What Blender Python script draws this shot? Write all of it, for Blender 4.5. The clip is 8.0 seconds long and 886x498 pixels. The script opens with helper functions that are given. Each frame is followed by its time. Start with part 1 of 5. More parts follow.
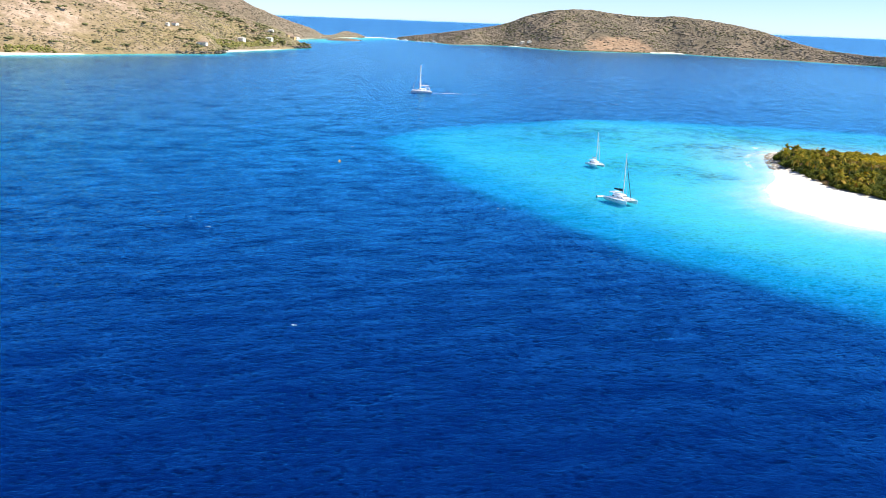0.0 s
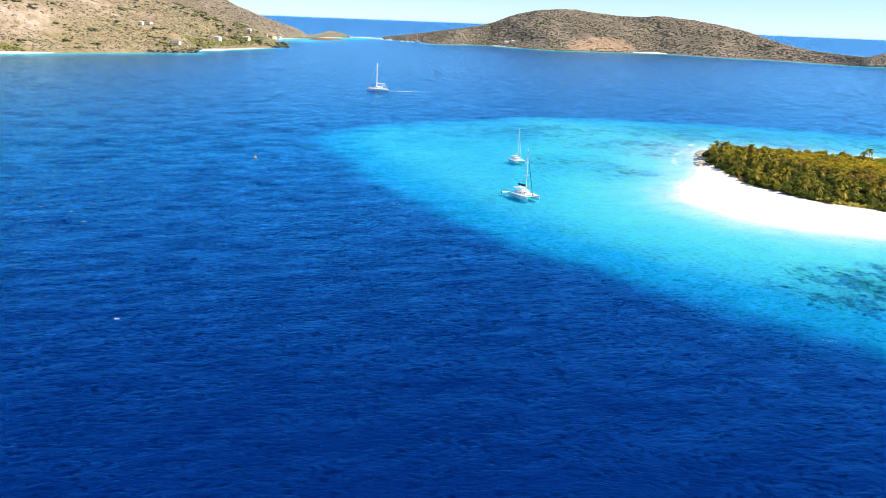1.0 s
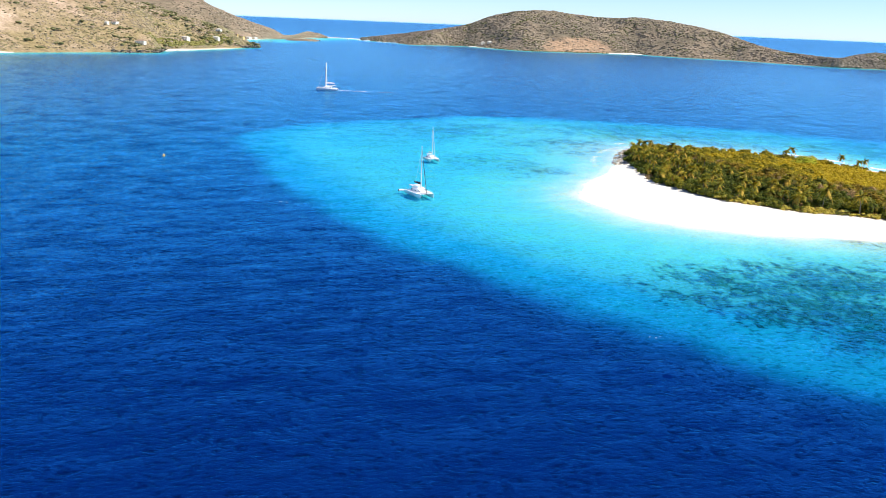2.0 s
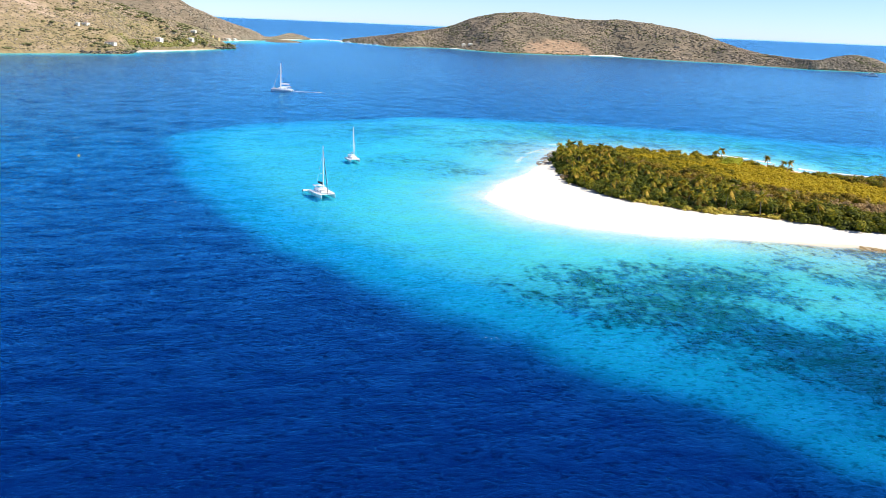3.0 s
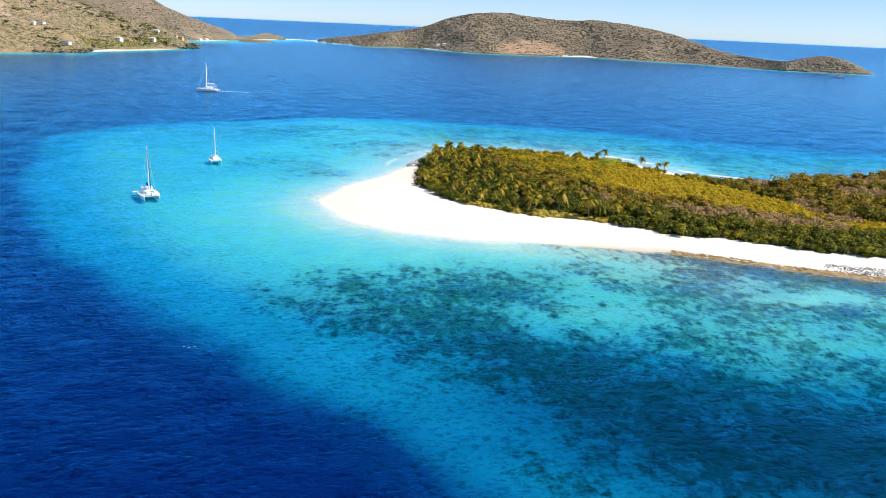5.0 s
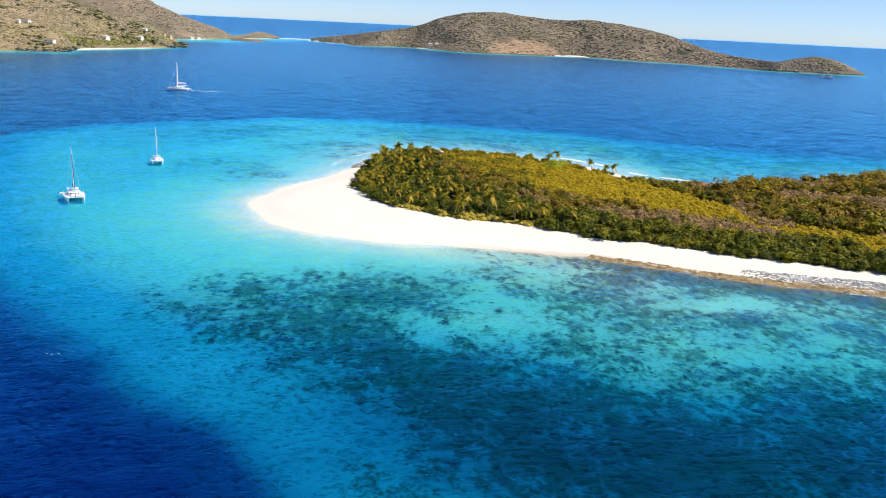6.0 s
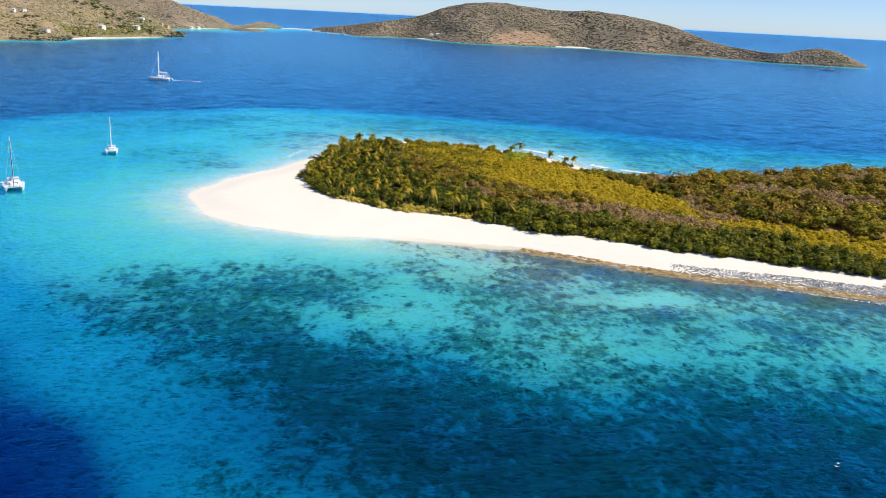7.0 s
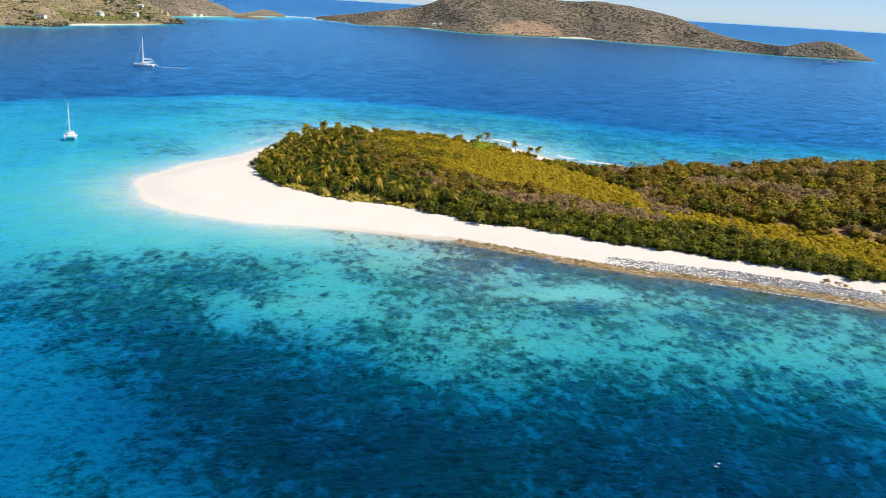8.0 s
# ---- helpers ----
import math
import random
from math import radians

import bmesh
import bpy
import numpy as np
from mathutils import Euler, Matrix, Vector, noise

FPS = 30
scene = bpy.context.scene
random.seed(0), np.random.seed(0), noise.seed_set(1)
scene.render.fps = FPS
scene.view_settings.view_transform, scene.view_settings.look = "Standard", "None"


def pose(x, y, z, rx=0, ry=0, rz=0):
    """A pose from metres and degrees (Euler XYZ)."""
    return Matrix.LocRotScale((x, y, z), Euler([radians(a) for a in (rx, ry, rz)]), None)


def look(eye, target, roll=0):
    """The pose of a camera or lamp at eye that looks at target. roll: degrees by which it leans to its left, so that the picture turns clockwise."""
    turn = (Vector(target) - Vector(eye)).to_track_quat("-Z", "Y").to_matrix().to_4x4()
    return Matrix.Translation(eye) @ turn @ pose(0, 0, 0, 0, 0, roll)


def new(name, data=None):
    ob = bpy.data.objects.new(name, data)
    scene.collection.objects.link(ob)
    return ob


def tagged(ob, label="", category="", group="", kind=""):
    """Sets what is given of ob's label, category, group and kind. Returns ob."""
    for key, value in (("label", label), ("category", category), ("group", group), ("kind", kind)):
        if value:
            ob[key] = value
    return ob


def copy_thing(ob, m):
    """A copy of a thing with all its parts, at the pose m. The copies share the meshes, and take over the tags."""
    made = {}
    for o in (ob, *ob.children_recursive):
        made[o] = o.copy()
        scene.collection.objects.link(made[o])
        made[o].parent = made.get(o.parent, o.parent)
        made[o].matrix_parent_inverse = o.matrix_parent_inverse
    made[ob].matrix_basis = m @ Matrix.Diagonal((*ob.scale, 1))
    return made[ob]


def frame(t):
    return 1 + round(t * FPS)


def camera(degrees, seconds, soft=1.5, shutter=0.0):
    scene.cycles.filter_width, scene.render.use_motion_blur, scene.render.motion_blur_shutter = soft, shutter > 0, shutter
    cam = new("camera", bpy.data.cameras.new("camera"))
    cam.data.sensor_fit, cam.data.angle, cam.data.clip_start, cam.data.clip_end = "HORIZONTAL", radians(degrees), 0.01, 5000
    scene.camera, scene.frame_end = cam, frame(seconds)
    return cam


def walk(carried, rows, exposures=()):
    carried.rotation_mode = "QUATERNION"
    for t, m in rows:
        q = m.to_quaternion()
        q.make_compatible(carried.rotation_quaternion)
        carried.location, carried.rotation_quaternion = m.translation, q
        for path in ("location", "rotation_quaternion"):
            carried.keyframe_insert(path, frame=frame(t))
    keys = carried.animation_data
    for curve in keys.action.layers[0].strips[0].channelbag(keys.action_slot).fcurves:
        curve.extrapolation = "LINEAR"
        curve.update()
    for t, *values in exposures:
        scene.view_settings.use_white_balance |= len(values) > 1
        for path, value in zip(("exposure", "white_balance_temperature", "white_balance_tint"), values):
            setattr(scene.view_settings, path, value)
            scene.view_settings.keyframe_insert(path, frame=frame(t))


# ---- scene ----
cam = camera(57.0, 8.0, soft=0.75)
PATH = [
    (0, (0.00, 0.00, 66.00), (-0.002, 96.206, 38.717), 2.234),
    (0.5, (18.61, 1.45, 65.30), (18.732, 97.683, 38.111), 2.261),
    (1, (37.10, 2.84, 64.88), (37.359, 99.065, 37.677), 2.270),
    (1.5, (55.59, 4.14, 64.49), (56.122, 100.382, 37.324), 2.368),
    (2, (73.58, 5.45, 64.37), (74.973, 101.724, 37.377), 2.365),
    (3.5, (124.47, 8.46, 65.07), (126.655, 104.810, 38.388), 2.486),
    (4, (140.23, 9.98, 65.55), (142.472, 106.322, 38.856), 2.545),
    (4.5, (155.62, 11.62, 65.85), (158.042, 107.978, 39.206), 2.532),
    (6, (197.25, 16.47, 68.23), (199.424, 112.804, 41.476), 2.756),
    (6.5, (210.02, 17.79, 68.75), (211.845, 113.983, 41.463), 2.837),
    (7, (221.96, 19.48, 68.99), (223.049, 115.525, 41.150), 2.937),
    (7.5, (233.48, 21.49, 69.15), (233.917, 117.402, 40.843), 3.074),
    (8, (244.44, 23.54, 68.87), (244.452, 119.247, 39.877), 3.401),
]
EXPOSURE = [(0.0, 0.57), (2.0, 0.54), (3.5, 0.44), (4.5, 0.34), (6.0, 0.20), (7.0, 0.11), (8.0, 0.05)]
walk(cam, [(t, look(eye, target, roll)) for t, eye, target, roll in PATH], EXPOSURE)

# ---- world, sun ----
SUN_AZIMUTH, SUN_HEIGHT = -12.0, 50.0      # degrees from +x towards +y, degrees up
world = bpy.data.worlds.new("world")
scene.world = world
world.use_nodes = True
wn = world.node_tree
sky = wn.nodes.new("ShaderNodeTexSky")
sky.sky_type = "NISHITA"
sky.sun_disc = False
sky.sun_elevation = radians(SUN_HEIGHT)
sky.sun_rotation = radians(90 - SUN_AZIMUTH)
sky.altitude, sky.air_density, sky.dust_density, sky.ozone_density = 0, 0.65, 0.1, 5.0
tint = wn.nodes.new("ShaderNodeMix")
tint.data_type, tint.blend_type = "RGBA", "MULTIPLY"
tint.inputs[0].default_value = 1.0
tint.inputs[7].default_value = (0.90, 0.965, 1.14, 1)
wn.links.new(sky.outputs[0], tint.inputs[6])
wn.links.new(tint.outputs[2], wn.nodes["Background"].inputs[0])
wn.nodes["Background"].inputs[1].default_value = 0.113
sun_data = bpy.data.lights.new("sun", "SUN")
sun_data.energy, sun_data.angle, sun_data.color = 4.7, radians(0.53), (1.0, 0.93, 0.80)
sun = new("sun", sun_data)
sun_from = Vector((math.cos(radians(SUN_AZIMUTH)) * math.cos(radians(SUN_HEIGHT)),
                   math.sin(radians(SUN_AZIMUTH)) * math.cos(radians(SUN_HEIGHT)), math.sin(radians(SUN_HEIGHT))))
sun.matrix_basis = look(sun_from * 300 + Vector((200, 300, 0)), (200, 300, 0))


# ---- materials ----
def material(name):
    m = bpy.data.materials.new(name)
    m.use_nodes = True
    nt = m.node_tree
    return m, nt, nt.nodes["Principled BSDF"]


def node(nt, kind, inputs=None, operation="", attribute_name=""):
    n = nt.nodes.new(kind)
    if operation:
        n.operation = operation
    if attribute_name:
        n.attribute_name = attribute_name
    for key, value in (inputs or {}).items():
        if isinstance(value, bpy.types.NodeSocket):
            nt.links.new(value, n.inputs[key])
        else:
            n.inputs[key].default_value = value
    return n


def ramp(nt, fac, stops, mode="LINEAR"):
    n = nt.nodes.new("ShaderNodeValToRGB")
    n.color_ramp.interpolation = mode
    for i, (p, c) in enumerate(stops):
        e = n.color_ramp.elements[i] if i < 2 else n.color_ramp.elements.new(p)
        e.position, e.color = p, (*c, 1)
    nt.links.new(fac, n.inputs[0])
    return n.outputs[0]


def maths(nt, op, a, b=0.0, clamp=False):
    n = node(nt, "ShaderNodeMath", {0: a, 1: b}, operation=op)
    n.use_clamp = clamp
    return n.outputs[0]


def blend(nt, fac, a, b, how="MIX"):
    n = nt.nodes.new("ShaderNodeMix")
    n.data_type, n.blend_type = "RGBA", how
    for key, value in ((0, fac), (6, a), (7, b)):
        if isinstance(value, bpy.types.NodeSocket):
            nt.links.new(value, n.inputs[key])
        else:
            n.inputs[key].default_value = value if key == 0 else (*value, 1)
    return n.outputs[2]


def place(nt):
    return nt.nodes.new("ShaderNodeNewGeometry").outputs["Position"]


def noise_fac(nt, vector, scale, detail=4, rough=0.6):
    return node(nt, "ShaderNodeTexNoise", {"Vector": vector, "Scale": scale, "Detail": detail, "Roughness": rough}).outputs["Fac"]


def attribute(nt, name):
    return node(nt, "ShaderNodeAttribute", attribute_name=name).outputs["Fac"]


def bump(nt, bsdf, height, strength, distance):
    b = node(nt, "ShaderNodeBump", {"Height": height, "Strength": strength, "Distance": distance})
    nt.links.new(b.outputs[0], bsdf.inputs["Normal"])


def paint(name, colour, rough=0.6, spread=0.12, scale=6.0, metal=0.0):
    """Paint, plastic, wood or stone of one colour with slight grime."""
    m, nt, b = material(name)
    f = noise_fac(nt, place(nt), scale)
    dark = tuple(c * (1 - spread) for c in colour)
    nt.links.new(blend(nt, f, dark, colour), b.inputs["Base Color"])
    b.inputs["Roughness"].default_value, b.inputs["Metallic"].default_value = rough, metal
    bump(nt, b, noise_fac(nt, place(nt), scale * 4), 0.15, 0.02)
    return m


def leaves(name, stops, rough=0.65, thin=0.35):
    """Foliage: every leaf spray takes its own tone, with broader patches."""
    m, nt, b = material(name)
    geo = nt.nodes.new("ShaderNodeNewGeometry")
    patch = maths(nt, "MULTIPLY", maths(nt, "SUBTRACT", noise_fac(nt, geo.outputs["Position"], 0.22, 3), 0.27), 2.1, True)
    tone = maths(nt, "ADD", maths(nt, "MULTIPLY", geo.outputs["Random Per Island"], 0.4), maths(nt, "MULTIPLY", patch, 0.6))
    tone_colour = ramp(nt, tone, stops)
    nt.links.new(tone_colour, b.inputs["Base Color"])
    b.inputs["Roughness"].default_value = rough
    b.inputs["Specular IOR Level"].default_value = 0.25
    if thin:
        glow = node(nt, "ShaderNodeBsdfTranslucent", {"Color": tone_colour})
        both = node(nt, "ShaderNodeMixShader", {0: thin, 1: b.outputs[0], 2: glow.outputs[0]})
        nt.links.new(both.outputs[0], nt.nodes["Material Output"].inputs[0])
    return m


LEAF_DARK = leaves("leaf_dark_green", [(0.15, (0.03, 0.042, 0.003)), (0.5, (0.135, 0.145, 0.007)), (0.85, (0.40, 0.33, 0.014))])
LEAF_OLIVE = leaves("leaf_olive_yellow", [(0.15, (0.34, 0.25, 0.008)), (0.5, (0.57, 0.425, 0.014)), (0.85, (0.72, 0.56, 0.035))])
LEAF_MIXED = leaves("leaf_mixed_scrub", [(0.15, (0.045, 0.046, 0.005)), (0.45, (0.25, 0.175, 0.012)), (0.85, (0.48, 0.31, 0.035))])
LEAF_UNDER = leaves("leaf_deep_green", [(0.15, (0.025, 0.042, 0.003)), (0.5, (0.09, 0.115, 0.007)), (0.85, (0.24, 0.24, 0.014))])
LEAF_MID = leaves("leaf_mid_green", [(0.15, (0.07, 0.085, 0.005)), (0.5, (0.29, 0.245, 0.01)), (0.85, (0.54, 0.42, 0.02))])
LEAF_BRIGHT = leaves("leaf_bright_green", [(0.2, (0.26, 0.29, 0.015)), (0.6, (0.46, 0.47, 0.025)), (0.85, (0.56, 0.55, 0.05))])
LEAF_PALE = leaves("leaf_pale_yellow", [(0.15, (0.36, 0.3, 0.03)), (0.5, (0.62, 0.51, 0.08)), (0.85, (0.78, 0.65, 0.17))])
LEAF_PALM = leaves("palm_frond_green", [(0.08, (0.03, 0.05, 0.003)), (0.4, (0.14, 0.155, 0.007)), (0.64, (0.38, 0.30, 0.012)), (0.9, (0.74, 0.46, 0.04))])
FROND_DRY = leaves("dry_palm_frond", [(0.15, (0.32, 0.19, 0.02)), (0.5, (0.58, 0.38, 0.045)), (0.85, (0.78, 0.55, 0.09))])
TWIG = leaves("dry_twigs", [(0.2, (0.26, 0.17, 0.07)), (0.5, (0.42, 0.285, 0.125)), (0.8, (0.55, 0.395, 0.19))], 0.85, 0.25)
BARK = paint("palm_bark", (0.3, 0.24, 0.17), 0.85, 0.5, 3.0)
HULL = paint("white_gelcoat", (0.82, 0.83, 0.84), 0.25, 0.05)
GLASS_DARK = paint("tinted_glass", (0.03, 0.04, 0.05), 0.08, 0.2)
CANVAS = paint("dark_canvas", (0.02, 0.022, 0.03), 0.8, 0.3)
ALLOY = paint("mast_alloy", (0.75, 0.76, 0.78), 0.35, 0.1)
RUBBER = paint("grey_rubber", (0.55, 0.56, 0.57), 0.6, 0.15)
STONE = leaves("grey_stone", [(0.2, (0.16, 0.16, 0.165)), (0.5, (0.36, 0.36, 0.36)), (0.8, (0.6, 0.59, 0.57))], 0.8, 0.0)
LEDGE = leaves("brown_beach_rock", [(0.2, (0.15, 0.10, 0.04)), (0.5, (0.33, 0.225, 0.095)), (0.8, (0.48, 0.36, 0.19))], 0.6, 0.0)
CLIFF = leaves("dark_cliff_rock", [(0.2, (0.06, 0.05, 0.045)), (0.5, (0.14, 0.115, 0.095)), (0.8, (0.28, 0.23, 0.19))], 0.85, 0.0)
POINT_ROCK = leaves("grey_point_rock", [(0.15, (0.07, 0.055, 0.04)), (0.5, (0.19, 0.155, 0.115)), (0.85, (0.4, 0.35, 0.28))], 0.8, 0.0)
FAR_TREE = leaves("far_scrub", [(0.15, (0.125, 0.112, 0.07)), (0.5, (0.275, 0.22, 0.155)), (0.85, (0.46, 0.36, 0.265))], 0.85, 0.0)
HEAD_SCRUB = leaves("headland_scrub_leaf", [(0.15, (0.09, 0.085, 0.045)), (0.5, (0.22, 0.175, 0.095)), (0.85, (0.38, 0.28, 0.18))], 0.85, 0.0)
HEAD_OLIVE = leaves("headland_olive_leaf", [(0.15, (0.14, 0.125, 0.06)), (0.5, (0.26, 0.225, 0.11)), (0.85, (0.38, 0.315, 0.17))], 0.85, 0.0)
HEAD_GREEN = leaves("headland_green_leaf", [(0.15, (0.07, 0.075, 0.03)), (0.5, (0.15, 0.145, 0.06)), (0.85, (0.26, 0.23, 0.1))], 0.85, 0.0)
GROVE = leaves("far_grove_leaf", [(0.15, (0.07, 0.075, 0.02)), (0.5, (0.19, 0.18, 0.045)), (0.85, (0.32, 0.28, 0.09))], 0.8, 0.0)
WALL_WHITE = paint("house_wall_white", (0.86, 0.79, 0.67), 0.8, 0.15, 0.4)
WALL_YELLOW = paint("house_wall_yellow", (0.7, 0.5, 0.2), 0.8, 0.15, 0.4)
ROOF_LIGHT = paint("house_roof_light", (0.68, 0.63, 0.54), 0.6, 0.2, 0.4)
ROOF_RED = paint("house_roof_brown", (0.35, 0.24, 0.17), 0.7, 0.2, 0.4)
PANE = paint("house_window", (0.05, 0.07, 0.09), 0.1, 0.2)
ORANGE = paint("buoy_orange", (0.85, 0.45, 0.1), 0.5, 0.15)


def sand_material(name):
    m, nt, b = material(name)
    p = place(nt)
    c = blend(nt, noise_fac(nt, p, 0.15), (0.74, 0.66, 0.53), (0.84, 0.78, 0.67))
    c = blend(nt, maths(nt, "MULTIPLY", noise_fac(nt, p, 2.0), 0.35), c, (0.66, 0.58, 0.46))
    nt.links.new(c, b.inputs["Base Color"])
    b.inputs["Roughness"].default_value = 0.9
    bump(nt, b, noise_fac(nt, p, 3.0), 0.3, 0.1)
    return m


SAND = sand_material("white_sand")


def smooth(nt, value, low, high):
    n = node(nt, "ShaderNodeMapRange", {"Value": value, "From Min": low, "From Max": high})
    n.interpolation_type = "SMOOTHSTEP"
    return n.outputs[0]


def swing(nt, vector, scale, detail, rough, most):
    """Noise about zero, up to about plus or minus most."""
    return maths(nt, "MULTIPLY", maths(nt, "SUBTRACT", noise_fac(nt, vector, scale, detail, rough), 0.5), 4.0 * most)


def ground_material():
    """Sand above the water; below it the sea's colour deepens with the depth, over sand, weed and coral."""
    m, nt, b = material("sea_bed_and_sand")
    p = place(nt)
    z = node(nt, "ShaderNodeSeparateXYZ", {0: p}).outputs[2]
    z = maths(nt, "SUBTRACT", z, maths(nt, "MULTIPLY", attribute(nt, "offing"), 70.0))
    wave = maths(nt, "MULTIPLY", maths(nt, "SUBTRACT", noise_fac(nt, p, 0.03, 5), 0.5), 0.7)
    depth = maths(nt, "MULTIPLY", z, -1.0)
    depth = maths(nt, "ADD", depth, maths(nt, "MULTIPLY", wave, maths(nt, "MULTIPLY", depth, 0.6, True)))
    deep = maths(nt, "DIVIDE", depth, 4.6, True)
    clear = ramp(nt, deep, [
        (0.0, (0.62, 0.62, 0.50)), (0.035, (0.41, 0.60, 0.51)), (0.09, (0.19, 0.54, 0.49)), (0.15, (0.095, 0.49, 0.47)),
        (0.23, (0.05, 0.44, 0.47)), (0.36, (0.004, 0.255, 0.44)), (0.47, (0.001, 0.135, 0.30)), (0.64, (0.0005, 0.038, 0.165)), (0.9, (0.0005, 0.0145, 0.118))])
    weed = ramp(nt, deep, [
        (0.0, (0.18, 0.135, 0.06)), (0.05, (0.085, 0.092, 0.05)), (0.14, (0.02, 0.108, 0.082)), (0.25, (0.003, 0.088, 0.076)), (0.36, (0.0008, 0.047, 0.054)), (0.6, (0.0005, 0.022, 0.038))])
    coral = ramp(nt, deep, [
        (0.0, (0.10, 0.075, 0.03)), (0.05, (0.05, 0.065, 0.035)), (0.14, (0.012, 0.068, 0.060)), (0.25, (0.0015, 0.034, 0.040)), (0.36, (0.0005, 0.015, 0.024)), (0.6, (0.0004, 0.010, 0.024))])
    spur = node(nt, "ShaderNodeMapping", {"Vector": p, "Rotation": (0, 0, radians(6)), "Scale": (1.0, 0.75, 0.0)}).outputs[0]
    cover = attribute(nt, "reef")
    broad = maths(nt, "ADD", swing(nt, spur, 0.05, 3, 0.55, 0.8), swing(nt, spur, 0.16, 3, 0.6, 0.8))
    small = maths(nt, "ADD", swing(nt, spur, 0.4, 3, 0.65, 1.05), swing(nt, spur, 1.2, 2, 0.5, 0.35))
    field = maths(nt, "ADD", maths(nt, "SUBTRACT", maths(nt, "MULTIPLY", cover, 2.0), 1.0), broad)
    grown = smooth(nt, maths(nt, "ADD", field, small), -0.55, 0.8)
    grown = maths(nt, "MULTIPLY", grown, smooth(nt, cover, 0.02, 0.16))
    bent = node(nt, "ShaderNodeVectorMath", {0: spur, 1: node(nt, "ShaderNodeVectorMath", {0: node(nt, "ShaderNodeTexNoise", {"Vector": spur, "Scale": 0.6, "Detail": 3.0}).outputs["Color"], 3: 3.2}, "SCALE").outputs[0]}, "ADD").outputs[0]
    heads = None
    for size in (0.3, 0.62):
        cell = node(nt, "ShaderNodeTexVoronoi", {"Vector": bent, "Scale": size})
        lump = smooth(nt, maths(nt, "MULTIPLY", cell.outputs["Distance"], -1.0), -0.55, -0.15)
        there = smooth(nt, maths(nt, "SUBTRACT", maths(nt, "ADD", maths(nt, "MULTIPLY", field, 0.5), 0.4), node(nt, "ShaderNodeSeparateXYZ", {0: cell.outputs["Color"]}).outputs[0]), -0.1, 0.15)
        lump = maths(nt, "MULTIPLY", lump, there)
        heads = lump if heads is None else maths(nt, "MAXIMUM", heads, lump)
    heads = maths(nt, "MULTIPLY", heads, smooth(nt, cover, 0.05, 0.25))
    heads = maths(nt, "MULTIPLY", heads, maths(nt, "SUBTRACT", 1.0, maths(nt, "MULTIPLY", smooth(nt, deep, 0.22, 0.45), 0.4)))
    rubble = blend(nt, maths(nt, "MULTIPLY", cover, 0.42), clear, weed)
    sea = blend(nt, maths(nt, "MULTIPLY", grown, 0.85), rubble, weed)
    sea = blend(nt, maths(nt, "MULTIPLY", heads, 0.85), sea, coral)
    dry = blend(nt, noise_fac(nt, p, 0.2), (0.79, 0.73, 0.63), (0.86, 0.81, 0.72))
    dry = blend(nt, maths(nt, "MULTIPLY", noise_fac(nt, p, 1.6), 0.25), dry, (0.72, 0.64, 0.53))
    wet = maths(nt, "MULTIPLY", maths(nt, "SUBTRACT", 1.0, smooth(nt, maths(nt, "ADD", z, swing(nt, p, 0.25, 2, 0.5, 0.06)), 0.1, 0.34)), maths(nt, "MULTIPLY", smooth(nt, node(nt, "ShaderNodeSeparateXYZ", {0: p}).outputs[0], 195.0, 240.0), 0.55))
    dry = blend(nt, wet, dry, (0.52, 0.44, 0.31))
    litter = blend(nt, noise_fac(nt, p, 0.4), (0.22, 0.125, 0.045), (0.50, 0.31, 0.13))
    land = blend(nt, attribute(nt, "litter"), dry, litter)
    col = blend(nt, maths(nt, "MULTIPLY", maths(nt, "ADD", z, 0.12), 5.0, True), sea, land)
    nt.links.new(col, b.inputs["Base Color"])
    b.inputs["Roughness"].default_value = 0.95
    b.inputs["Specular IOR Level"].default_value = 0.0
    return m


